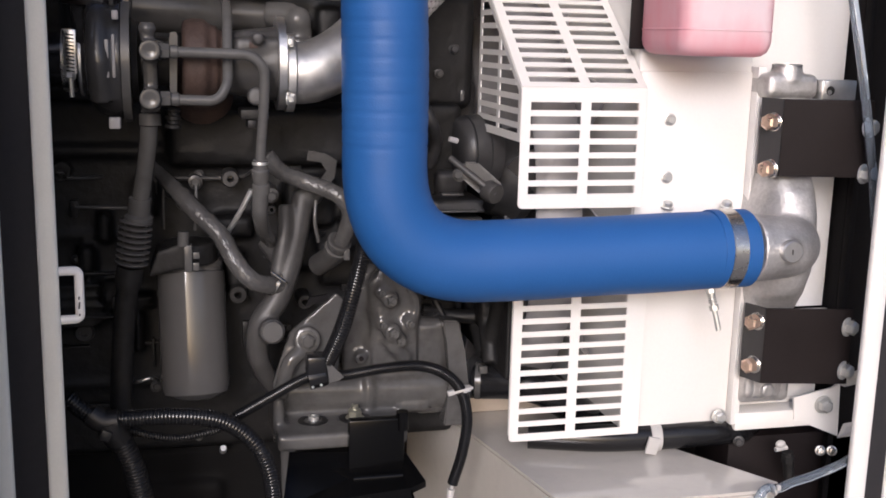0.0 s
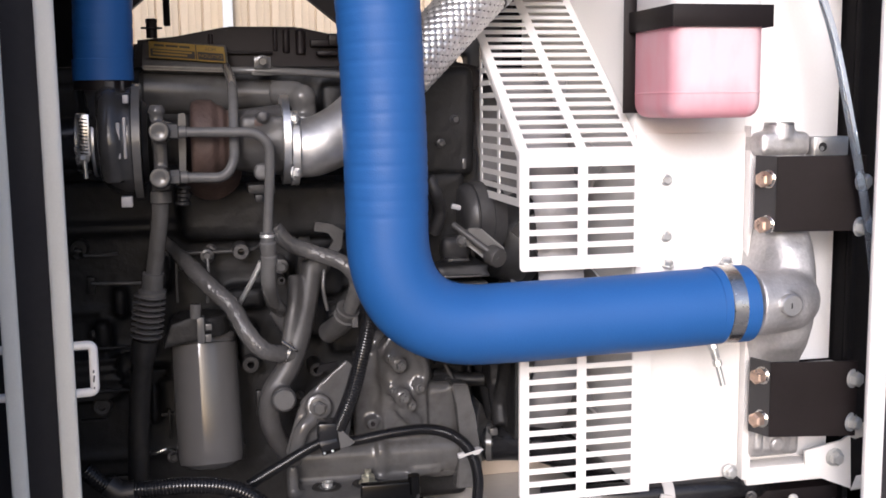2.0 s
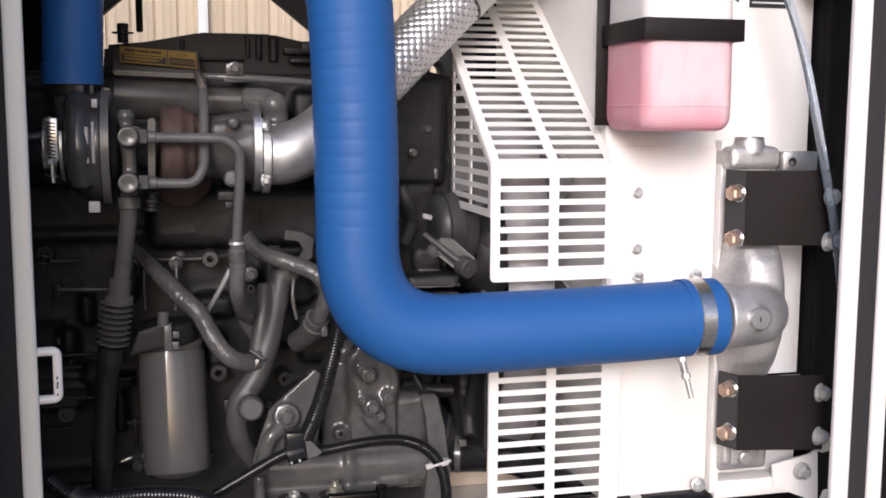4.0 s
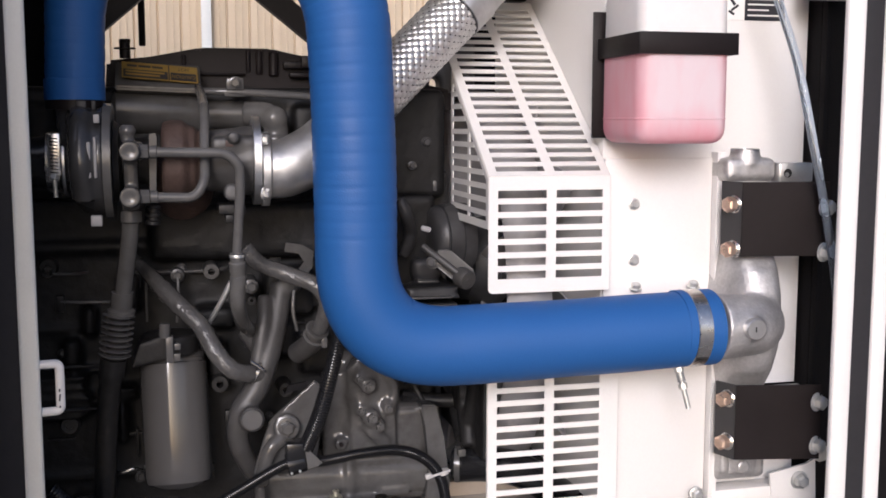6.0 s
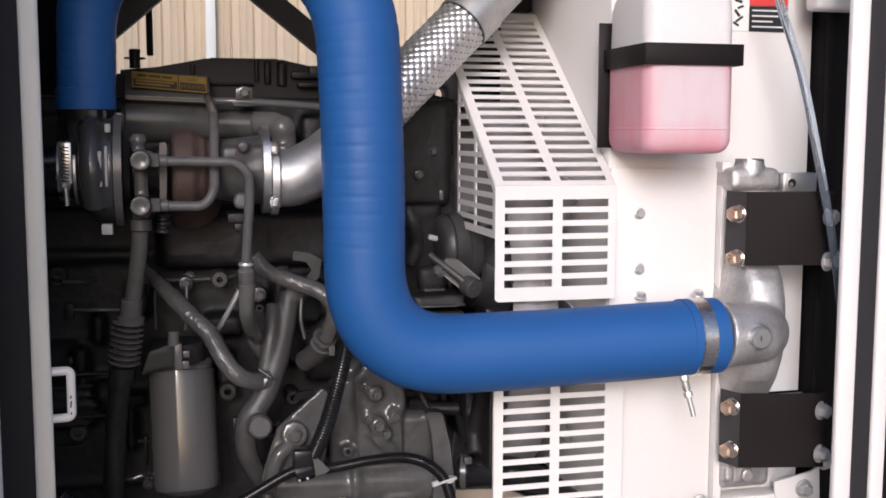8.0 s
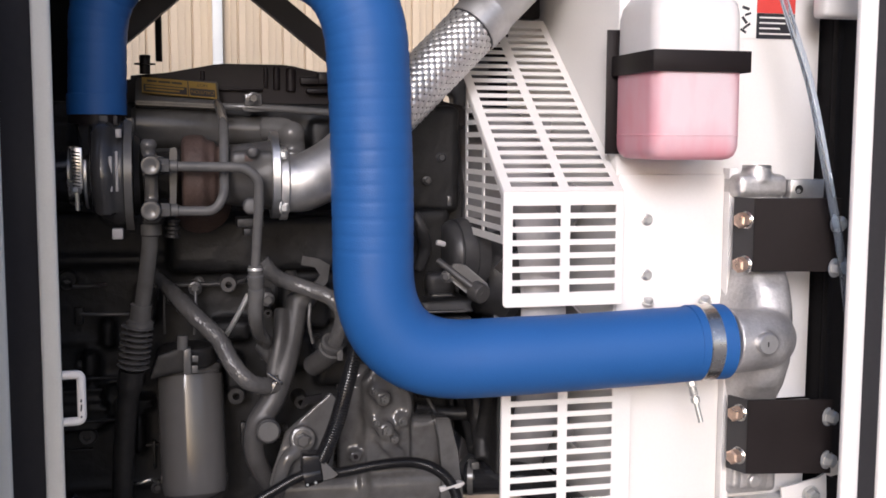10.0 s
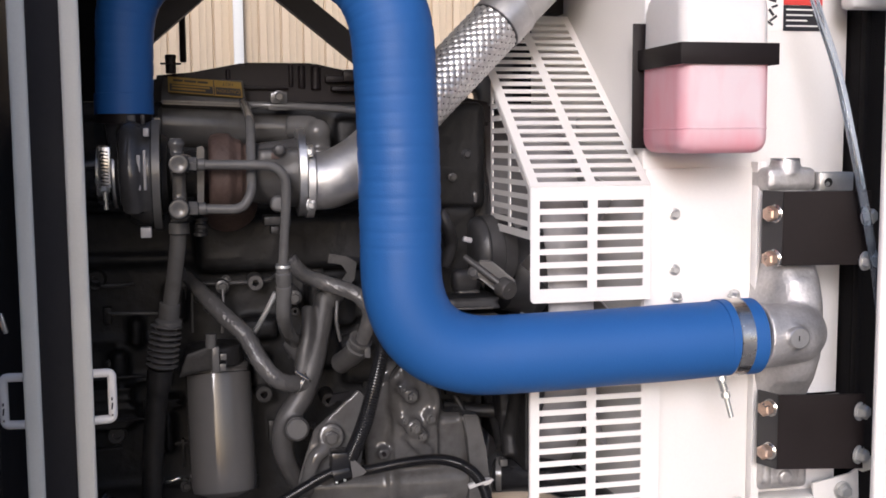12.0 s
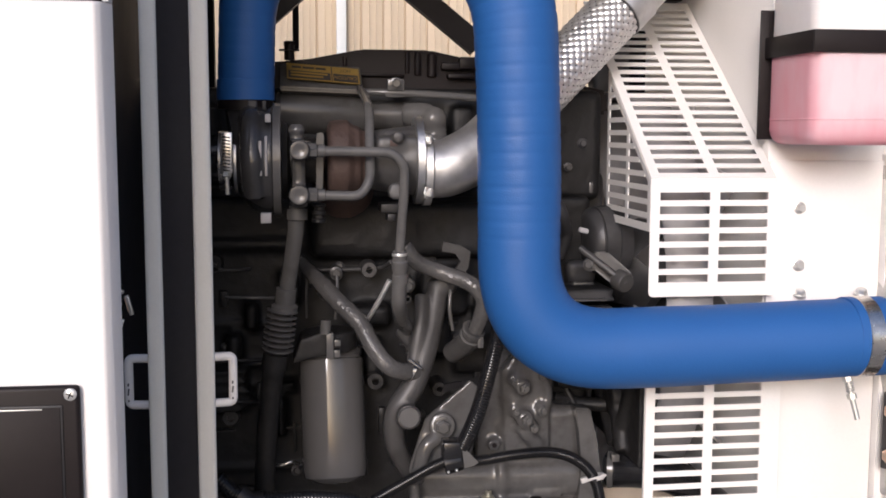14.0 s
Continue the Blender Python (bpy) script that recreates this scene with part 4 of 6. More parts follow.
    # bracket and lower castings
    def bracket(b):
        outline(b, [(0.368, 1.44, 1.016), (0.386, 1.44, 0.999), (0.37, 1.44, 0.883), (0.292, 1.44, 0.871), (0.275, 1.44, 0.842), (0.269, 1.44, 0.873), (0.295, 1.44, 0.954)], 0.014, (0, 1, 0))
        rod(b, (0.324, 1.45, 0.94), (0.321, 1.425, 0.947), 0.021)
        tube(b, curve_through([(0.28, 1.43, 0.856), (0.293, 1.425, 0.91), (0.314, 1.43, 0.928)], 6), 0.012, 12)

    cast("mount_bracket", bracket, GREYCAST, e, "cast bracket with large bolt", voxel=0.003, rounds=5)
    bolt((0.321, 1.424, 0.947), (0, -1, 0), 0.0115, GREY, e)
    # dark plate laid on the bracket for the shade in its slot
    bm = bmesh.new()
    outline(bm, [(0.326, 1.437, 1.011), (0.354, 1.437, 1.015), (0.355, 1.437, 1.006), (0.339, 1.437, 1.002), (0.32, 1.437, 0.997)], 0.006, (0, 1, 0))
    part("bracket_slot_shade", bm, FOAM, e)

    def gear_case(b):
        box(b, (0.408, 1.5, 1.045), (0.52, 1.6, 0.787), 0.012)
        box(b, (0.504, 1.492, 0.953), (0.566, 1.6, 0.786), 0.014)
        outline(b, [(0.432, 1.475, 0.872), (0.432, 1.475, 0.90), (0.424, 1.475, 1.02), (0.446, 1.475, 1.048), (0.49, 1.475, 1.035), (0.512, 1.475, 0.985), (0.506, 1.475, 0.935), (0.508, 1.475, 0.872)], 0.06, (0, 1, 0))
        outline(b, [(0.385, 1.488, 0.865), (0.384, 1.488, 0.95), (0.405, 1.488, 1.01), (0.424, 1.488, 1.02), (0.432, 1.488, 0.865)], 0.06, (0, 1, 0))
        for c, r in (((0.452, 1.488, 1.015), 0.026), ((0.447, 1.487, 0.975), 0.025), ((0.468, 1.487, 0.935), 0.027), ((0.487, 1.492, 0.985), 0.022), ((0.44, 1.49, 0.92), 0.02)):
            ball(b, c, r, (1.0, 0.8, 1.1), 16)
        tube(b, curve_through([(0.488, 1.478, 1.02), (0.503, 1.476, 0.985), (0.498, 1.476, 0.955)], 6), 0.008, 12)
        rod(b, (0.458, 1.456, 0.996), (0.458, 1.50, 0.996), 0.0135)
        rod(b, (0.443, 1.462, 1.008), (0.443, 1.50, 1.008), 0.010)
        rod(b, (0.461, 1.452, 0.944), (0.461, 1.50, 0.944), 0.0145)
        rod(b, (0.474, 1.456, 0.929), (0.474, 1.50, 0.929), 0.011)
        rod(b, (0.446, 1.464, 0.955), (0.446, 1.50, 0.955), 0.010)
        tube(b, curve_through([(0.452, 1.470, 0.93), (0.463, 1.465, 0.914), (0.478, 1.468, 0.908), (0.49, 1.474, 0.9)], 6), 0.0075, 12)
        tube(b, curve_through([(0.468, 1.470, 0.905), (0.478, 1.468, 0.896), (0.492, 1.472, 0.893)], 6), 0.0055, 12)
        box(b, (0.483, 1.464, 0.966), (0.499, 1.51, 0.945), 0.004)
        rod(b, (0.414, 1.476, 0.897), (0.414, 1.51, 0.897), 0.011)

    cast("gear_case", gear_case, GREYCAST, e, "grey cast gear case with bosses", voxel=0.004, rounds=5)
    for c, r in (((0.458, 1.456, 0.996), 0.0085), ((0.461, 1.452, 0.944), 0.0092), ((0.474, 1.456, 0.929), 0.0078), ((0.443, 1.462, 1.008), 0.006), ((0.446, 1.463, 0.955), 0.006), ((0.489, 1.466, 1.012), 0.006)):
        bolt(c, (0.15, -1, 0.1), r, GREY, e, washer=False, shank=0.006)
    bolt((0.491, 1.464, 0.955), (0.3, -1, 0), 0.0065, GREY, e)
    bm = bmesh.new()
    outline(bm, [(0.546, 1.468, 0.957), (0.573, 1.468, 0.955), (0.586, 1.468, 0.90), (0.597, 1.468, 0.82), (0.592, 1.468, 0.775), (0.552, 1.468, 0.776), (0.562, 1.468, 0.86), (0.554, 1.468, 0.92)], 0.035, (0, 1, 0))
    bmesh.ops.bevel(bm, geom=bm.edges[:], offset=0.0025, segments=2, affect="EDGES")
    part("case_flange", bm, LIFTEDGREY, e, "narrow upright casting flange")
    bm = bmesh.new()
    lathe(bm, (0.622, 1.492, 0.843), (-1, 0.35, 0), [(0, 0.029), (0.001, 0.0315), (0.010, 0.0315), (0.011, 0.029)], 28)
    box(bm, (0.607, 1.452, 0.868), (0.62, 1.466, 0.88), 0.002)
    part("hose_band", bm, GREY, e)
    # black disc laid on the boss for the shade in its hole
    bm = bmesh.new()
    lathe(bm, (0.414, 1.4745, 0.897), (0, -1, 0), [(-0.002, 0.0045), (0.0005, 0.004)], 12)
    part("threaded_hole_disc", bm, BLACK, e)

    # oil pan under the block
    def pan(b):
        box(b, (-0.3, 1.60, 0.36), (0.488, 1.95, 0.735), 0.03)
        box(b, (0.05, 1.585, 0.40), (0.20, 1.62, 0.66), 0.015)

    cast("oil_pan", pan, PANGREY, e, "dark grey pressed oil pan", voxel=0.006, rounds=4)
    # zinc spots put in for a soft highlight and a pale tag
    for p, r in (((0.197, 1.56, 0.726), 0.006), ((0.158, 1.56, 0.752), 0.006)):
        bm = bmesh.new()
        lathe(bm, p, (0, -1, 0.6), [(-0.02, r), (0.002, r), (0.004, r * 0.8)], 18)
        part("pan_bright_spot", bm, ZINC, e)

    # drain housing low down
    def sump(b):
        rod(b, (0.292, 1.522, 0.836), (0.566, 1.522, 0.831), 0.043, None, 36)
        rod(b, (0.422, 1.522, 0.834), (0.434, 1.522, 0.834), 0.049, None, 36)
        box(b, (0.434, 1.49, 0.866), (0.52, 1.56, 0.88), 0.004)
        box(b, (0.297, 1.525, 0.835), (0.593, 1.62, 0.802), 0.008)
        box(b, (0.273, 1.40, 0.802), (0.477, 1.56, 0.776), 0.003)
        box(b, (0.27, 1.44, 0.851), (0.288, 1.56, 0.772), 0.006)
        box(b, (0.478, 1.478, 0.817), (0.53, 1.6, 0.8), 0.004)
        outline(b, [(0.283, 1.47, 0.78), (0.303, 1.47, 0.775), (0.318, 1.47, 0.69), (0.3, 1.47, 0.65), (0.286, 1.47, 0.66)], 0.03, (0, 1, 0))

    # the foot takes the lifted grey in place of extra light
    cast("engine_foot_casting", sump, LIFTEDGREY, e, "grey cast engine foot", voxel=0.0045, rounds=5)
    for x, y, r in ((0.334, 1.462, 0.024), (0.402, 1.462, 0.026)):
        bm = bmesh.new()
        lathe(bm, (x, y, 0.802), (0, 0, 1), [(-0.004, r), (0.0008, r), (0.0013, r * 0.97), (0.0013, r * 0.6), (-0.002, r * 0.55)], 28)
        part("foot_seat", bm, DARKSHADE, e)
    bm = bmesh.new()
    lathe(bm, (0.336, 1.465, 0.8035), (0, 0, 1), [(-0.001, 0.009), (0.005, 0.009), (0.006, 0.005), (0.001, 0.0045)], 18)
    part("threaded_insert", bm, ZINC, e)
    bolt((0.402, 1.462, 0.803), (0, 0, 1), 0.0115, YZINC, e, shank=0.010, label="yellow zinc-plated foot bolt")
    return e


engine()


def front_gear():
    """Dark engine front with its drive between the hose and the guards."""
    f = thing("engine_front_cover", (0.55, 1.62, 0.9), "dark grey engine front cover with fittings", "engine cover")

    def body(b):
        box(b, (0.541, 1.605, 1.339), (0.612, 1.72, 1.468), 0.008)
        box(b, (0.541, 1.592, 1.442), (0.614, 1.65, 1.451), 0.003)
        box(b, (0.546, 1.592, 1.342), (0.614, 1.65, 1.354), 0.003)
        box(b, (0.556, 1.596, 1.37), (0.602, 1.62, 1.424), 0.006)
        rod(b, (0.589, 1.61, 1.389), (0.583, 1.586, 1.389), 0.010)
        rod(b, (0.561, 1.6, 1.348), (0.556, 1.58, 1.349), 0.008)
        box(b, (0.554, 1.64, 1.23), (0.64, 1.75, 1.338), 0.01)
        box(b, (0.541, 1.61, 0.785), (0.62, 1.8, 1.244), 0.015)
        for z0, y0 in ((0.0, 1.52), (-0.014, 1.515), (-0.03, 1.525)):
            box(b, (0.531, y0, 1.145 + z0 - 0.006), (0.63, 1.62, 1.145 + z0), 0.002)
        box(b, (0.552, 1.56, 1.15), (0.606, 1.65, 1.19), 0.01)
        tube(b, curve_through([(0.521, 1.52, 1.296), (0.532, 1.515, 1.27), (0.545, 1.54, 1.236), (0.534, 1.55, 1.197)], 6), 0.012, 14)
        box(b, (0.606, 1.75, 1.462), (0.629, 1.8, 1.548), 0.004)
        box(b, (0.649, 1.75, 1.462), (0.717, 1.8, 1.576), 0.004)
        box(b, (0.626, 1.755, 1.507), (0.652, 1.8, 1.567), 0.004)

    cast("front_casting", body, FRONTDARK, f, voxel=0.005, rounds=4)

    # drum housing beside the fan, its axle along the engine
    c, ax = Vector((0.583, 1.575, 1.222)), Vector((1, 0.12, 0.02)).normalized()
    bm = bmesh.new()
    lathe(bm, c, ax, [(0, 0.02), (0.002, 0.046), (0.008, 0.054), (0.018, 0.058), (0.019, 0.055), (0.022, 0.055), (0.023, 0.059), (0.044, 0.06), (0.045, 0.057), (0.048, 0.057), (0.049, 0.06), (0.07, 0.06), (0.072, 0.05)], 48)
    part("drum_housing", bm, FRONTDARK, f, "dark ribbed drum housing")
    for a, b, r in (((0.535, 1.55, 0.98), (0.628, 1.55, 0.975), 0.007), ((0.533, 1.56, 0.95), (0.626, 1.54, 0.941), 0.012), ((0.543, 1.56, 0.996), (0.577, 1.54, 0.926), 0.006)):
        bm = bmesh.new()
        tube(bm, curve_through([a, (Vector(a) + Vector(b)) / 2 + Vector((0, 0.006, -0.004)), b], 8), r, 14)
        part("cross_pipe", bm, DARKSHADE, f)
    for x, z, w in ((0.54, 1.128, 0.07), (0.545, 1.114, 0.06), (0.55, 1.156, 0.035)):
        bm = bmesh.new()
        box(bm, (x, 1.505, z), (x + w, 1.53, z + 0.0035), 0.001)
        part("bracket_edge", bm, LIFTEDGREY, f)
    bm = bmesh.new()
    lathe(bm, (0.654, 1.66, 1.17), (1, 0.15, 0.0), [(0, 0.02), (0.01, 0.07), (0.05, 0.08), (0.055, 0.085), (0.075, 0.085), (0.08, 0.08)], 36)
    part("belt_pulley", bm, FRONTDARK, f)

    # dark ribbed plate added here to hide the pale fan ring
    def side(b):
        box(b, (0.636, 1.405, 0.87), (0.644, 1.78, 1.06), 0.003)
        for (ya, za), (yb, zb), r in (((1.42, 1.05), (1.50, 0.88), 0.012), ((1.56, 1.05), (1.47, 0.88), 0.016), ((1.66, 1.0), (1.52, 0.88), 0.014)):
            rod(b, (0.632, ya, za), (0.632, yb, zb), r)
        rod(b, (0.645, 1.52, 0.96), (0.618, 1.52, 0.96), 0.03)

    cast("fan_side_dark_screen", side, DARKSHADE, f, "dark ribbed screen added to hide the fan ring", voxel=0.004, rounds=3)

    # tensioner: a long bolt in a forked arm
    p, q = Vector((0.553, 1.46, 1.219)), Vector((0.613, 1.42, 1.17))
    d = (q - p).normalized()
    bm = bmesh.new()
    tube(bm, [p - d * 0.006, q], 0.006, 12)
    part("tensioner_bolt", bm, PIPECAST, f)
    bm = bmesh.new()
    outline(bm, [(0.57, 1.452, 1.217), (0.592, 1.45, 1.217), (0.632, 1.44, 1.182), (0.628, 1.44, 1.158), (0.61, 1.44, 1.156), (0.566, 1.452, 1.192)], 0.012, (0, 1, 0))
    bmesh.ops.bevel(bm, geom=bm.edges[:], offset=0.003, segments=2, affect="EDGES")
    part("tensioner_arm", bm, FRONTDARK, f)
    bm = bmesh.new()
    lathe(bm, q - d * 0.004 + Vector((0, 0.004, 0)), (0.45, -1, -0.25), [(-0.012, 0.0165), (0.006, 0.0165), (0.009, 0.0145), (0.0095, 0.006)], 24)
    part("tensioner_cap", bm, PIPECAST, f)
    bolt((0.563, 1.452, 1.197), (-0.5, -1, 0.1), 0.0085, LIFTEDGREY, f, shank=0.006)
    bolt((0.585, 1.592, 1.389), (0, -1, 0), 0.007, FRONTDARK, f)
    bolt((0.557, 1.58, 1.349), (0, -1, 0), 0.006, LIFTEDGREY, f)
    bm = bmesh.new(); box(bm, (0.544, 1.452, 1.256), (0.561, 1.46, 1.247), 0.003, pose(0, 0, 0, 0, 15, 0)); part("plug_tab", bm, FANGREY, f, "small white plastic tab")
    bm = bmesh.new(); box(bm, (0.587, 1.55, 1.324), (0.594, 1.555, 1.306), 0.002); part("plug_pin", bm, LIFTEDGREY, f)


front_gear()


def fan():
    """The pale fan behind the guards, its axle along the engine."""
    f = thing("cooling_fan", (0.74, 1.72, 1.13), "pale grey plastic cooling fan behind slotted guards", "fan")
    c = Vector((0.74, 1.74, 1.12))
    bm = bmesh.new()
    lathe(bm, c - Vector((0.06, 0, 0)), (1, 0, 0), [(0, 0.03), (0.0, 0.09), (0.08, 0.1), (0.1, 0.06)], 32)
    part("hub", bm, DARKSHADE, f)
    for k in range(9):
        a = 2 * math.pi * k / 9 + 0.2
        d, s = Vector((0, math.cos(a), math.sin(a))), Vector((0, -math.sin(a), math.cos(a)))
        bm = bmesh.new()
        pts = []
        for q, w, tw in ((0.08, 0.05, 0.9), (0.16, 0.075, 0.85), (0.24, 0.09, 0.8), (0.345, 0.1, 0.75)):
            o = c + d * q
            v = s * w * math.cos(tw) + Vector((1, 0, 0)) * w * math.sin(tw)
            pts.append((o - v, o + v))
        outline(bm, [p[0] for p in pts] + [p[1] for p in pts[::-1]], 0.004, (1, 0, 0))
        part("blade", bm, FANGREY, f)
    bm = bmesh.new()
    bmesh.ops.create_cone(bm, cap_ends=False, segments=64, radius1=0.362, radius2=0.362, depth=0.075, matrix=Matrix.Translation((0.705, 1.74, 1.12)) @ pose(0, 0, 0, 0, 90, 0))
    ring = part("shroud_ring", bm, FANGREY, f, "pale grey ring round the blades")
    mod = ring.modifiers.new("sheet", "SOLIDIFY")
    mod.thickness = 0.004
    return f


fan()


# ---------------------------------------------------------------- turbocharger and exhaust
def turbo():
    t = thing("turbocharger", (0.15, 1.42, 1.28), "turbocharger with dark compressor and browned turbine housing", "turbocharger")
    Y = 1.42
    o = Vector((-0.03, 1.42, 1.365))
    X0 = o.x
    at = lambda p: Vector((X0 + 0.000818 * (p - 110), Y, o.z))
    bm = bmesh.new()
    lathe(bm, at(96), (1, 0, 0), [(0, 0.036), (0.016, 0.038), (0.03, 0.041), (0.05, 0.041), (0.055, 0.045)], 36)
    part("inlet_hose", bm, RUBBER, t, "black rubber inlet hose")
    bm = bmesh.new()
    lathe(bm, at(127), (1, 0, 0), [(0, 0.0415), (0.001, 0.0435), (0.018, 0.0435), (0.019, 0.0415)], 48)
    c = at(146) + Vector((-0.002, -0.041, 0.012))
    box(bm, c + Vector((-0.009, -0.006, -0.03)), c + Vector((0.009, 0.004, 0.03)), 0.002)
    clamp = part("worm_clamp", bm, STEEL, t, "stainless worm drive clamp")
    for k in range(11):
        bm = bmesh.new()
        z = -0.026 + k * 0.0048
        box(bm, c + Vector((-0.0055, -0.0066, z)), c + Vector((0.0055, -0.0059, z + 0.0018)), 0, pose(0, 0, 0, 0, 8, 0))
        part("thread_slot", bm, DARKSHADE, clamp)
    bm = bmesh.new()
    lathe(bm, c + Vector((0, -0.004, -0.0295)), (0, -0.35, -1), [(0, 0.0072), (0.006, 0.0072), (0.0068, 0.005)], 6)
    rod(bm, c + Vector((0, -0.006, -0.034)), c + Vector((0.001, -0.006, -0.06)), 0.0032, None, 10)
    part("clamp_screw", bm, ZINC, clamp)
    bm = bmesh.new()
    lathe(bm, at(154), (1, 0, 0), [(0, 0.046), (0.002, 0.0485), (0.005, 0.0485), (0.007, 0.046)], 40)
    part("inlet_ring", bm, ALU, t)

    def comp(b):
        lathe(b, at(158), (1, 0, 0), [(0, 0.045), (0.01, 0.058), (0.022, 0.073), (0.04, 0.08), (0.056, 0.081), (0.06, 0.0)], 40)
        tube(b, curve_through([at(190) + Vector((0, -0.03, 0.02)), (0.028, 1.42, 1.419), (0.024, 1.43, 1.452), (0.025, 1.43, 1.473)], 6), 0.032, 24)
        tube(b, curve_through([at(192) + Vector((0, -0.055, -0.05)), at(190) + Vector((0, -0.07, 0.0)), at(188) + Vector((0, -0.05, 0.05)), at(185) + Vector((0, -0.01, 0.07))], 6), 0.018, 14)

    cast("compressor_housing", comp, COMPDARK, t, "dark grey compressor housing", voxel=0.003, rounds=4)
    bm = bmesh.new()
    rod(bm, (0.023, 1.43, 1.439), (0.024, 1.43, 1.456), 0.0405, None, 36)
    part("outlet_collar", bm, BLACK, t)
    bm = bmesh.new()
    box(bm, (0.029, 1.388, 1.453), (0.042, 1.392, 1.432), 0.002)
    box(bm, (0.049, 1.388, 1.453), (0.055, 1.392, 1.439), 0.002)
    part("collar_clip", bm, DARKGREY, t)
    bm = bmesh.new()
    lathe(bm, at(224), (1, 0, 0), [(0, 0.079), (0.001, 0.085), (0.012, 0.085), (0.0125, 0.0)], 48)
    part("housing_flange", bm, GREY, t)
    for a, b in (((0.046, 1.345, 1.292), (0.061, 1.36, 1.277)), ((0.054, 1.345, 1.433), (0.062, 1.36, 1.421)), ((0.044, 1.338, 1.395), (0.049, 1.36, 1.363)), ((0.04, 1.338, 1.354), (0.049, 1.36, 1.345)), ((0.053, 1.338, 1.402), (0.057, 1.36, 1.345))):
        bm = bmesh.new(); box(bm, a, b, 0.0015); part("clamp_lug", bm, FANGREY, t, "pale clamp lug")
    bm = bmesh.new()
    lathe(bm, at(240), (1, 0, 0), [(0, 0.06), (0.008, 0.055), (0.012, 0.034), (0.05, 0.034), (0.052, 0.03)], 36)
    part("bearing_housing", bm, DARKSHADE, t)

    def banjo(b):
        rod(b, (0.102, 1.345, 1.381), (0.102, 1.315, 1.382), 0.0145)
        rod(b, (0.1, 1.345, 1.317), (0.101, 1.315, 1.319), 0.0145)
        box(b, (0.108, 1.328, 1.389), (0.123, 1.345, 1.372), 0.004)
        box(b, (0.107, 1.328, 1.325), (0.121, 1.345, 1.309), 0.004)
        box(b, (0.091, 1.35, 1.389), (0.109, 1.4, 1.369), 0.006)
        box(b, (0.09, 1.335, 1.395), (0.121, 1.4, 1.368), 0.006)
        box(b, (0.088, 1.335, 1.33), (0.114, 1.4, 1.299), 0.006)
        box(b, (0.091, 1.36, 1.371), (0.111, 1.4, 1.326), 0.006)
        rod(b, (0.098, 1.36, 1.396), (0.098, 1.36, 1.419), 0.010)
        rod(b, (0.098, 1.36, 1.407), (0.098, 1.36, 1.413), 0.0125)

    cast("oil_fitting_block", banjo, GREYCAST, t, voxel=0.0025, rounds=4)
    for y in (0, 1):
        bm = bmesh.new()
        lathe(bm, ((0.102, 1.316, 1.382), (0.101, 1.316, 1.319))[y], (0, -1, 0), [(-0.002, 0.0125), (0.004, 0.0125), (0.0045, 0.009), (0.003, 0.006)], 24)
        part("banjo_bolt", bm, GREY, t)
    for z in (1.381, 1.318):
        bm = bmesh.new()
        lathe(bm, (0.1135, 1.335, z), (1, 0, 0), [(0, 0.009), (0.001, 0.0108), (0.013, 0.0108), (0.014, 0.009)], 6)
        lathe(bm, (0.1275, 1.335, z), (1, 0, 0), [(0, 0.0076), (0.001, 0.009), (0.010, 0.009), (0.011, 0.0076)], 18)
        part("pipe_nut", bm, GREY, t)
    bm = bmesh.new()
    outline(bm, [(0.127, 1.37, 1.401), (0.128, 1.37, 1.406), (0.136, 1.37, 1.407), (0.138, 1.37, 1.401), (0.135, 1.37, 1.319), (0.126, 1.37, 1.319)], 0.09, (0, 1, 0))
    part("heat_shield_plate", bm, GREY, t)
    bm = bmesh.new()
    tube(bm, resample([Vector((0.13, 1.385, 1.303)), Vector((0.129, 1.385, 1.274))], 0.002), lambda s: 0.0085 + 0.0025 * (1 if math.sin(s * 560) > 0 else 0), 14)
    part("stud_nuts", bm, DARKSHADE, t)

    def turbine(b):
        lathe(b, at(322), (1, 0, 0), [(0, 0.05), (0.003, 0.058), (0.012, 0.061), (0.03, 0.061), (0.036, 0.056), (0.042, 0.05)], 36)
        lathe(b, at(366), (1, 0, 0), [(0, 0.052), (0.012, 0.052), (0.014, 0.045), (0.028, 0.045)], 30)
        rod(b, at(345) + Vector((0, 0.05, -0.02)), at(350) + Vector((0.01, 0.1, -0.06)), 0.045)

    cast("turbine_housing", turbine, RUST, t, "heat-browned iron turbine housing", voxel=0.003, rounds=3)

    def outlet(b):
        lathe(b, at(395), (1, 0, 0), [(0, 0.043), (0.02, 0.047), (0.05, 0.05), (0.075, 0.054)], 30)
        box(b, (0.213, 1.37, 1.402), (0.281, 1.46, 1.373), 0.008)
        box(b, (0.225, 1.39, 1.411), (0.266, 1.44, 1.395), 0.006)
        rod(b, (0.242, 1.36, 1.321), (0.241, 1.34, 1.323), 0.013)
        rod(b, (0.247, 1.38, 1.401), (0.246, 1.36, 1.401), 0.009)

    cast("turbine_outlet", outlet, PIPECAST, t, "dark grey turbine outlet casting", voxel=0.0035, rounds=4)
    bm = bmesh.new()
    box(bm, (0.223, 1.4, 1.3), (0.263, 1.46, 1.286), 0.002)
    box(bm, (0.233, 1.405, 1.285), (0.246, 1.44, 1.273), 0.002)
    part("outlet_support", bm, DARKSHADE, t)
    bm = bmesh.new()
    lathe(bm, at(483), (1, 0, 0), [(0, 0.04), (0.0, 0.0665), (0.0105, 0.0665), (0.011, 0.045)], 48)
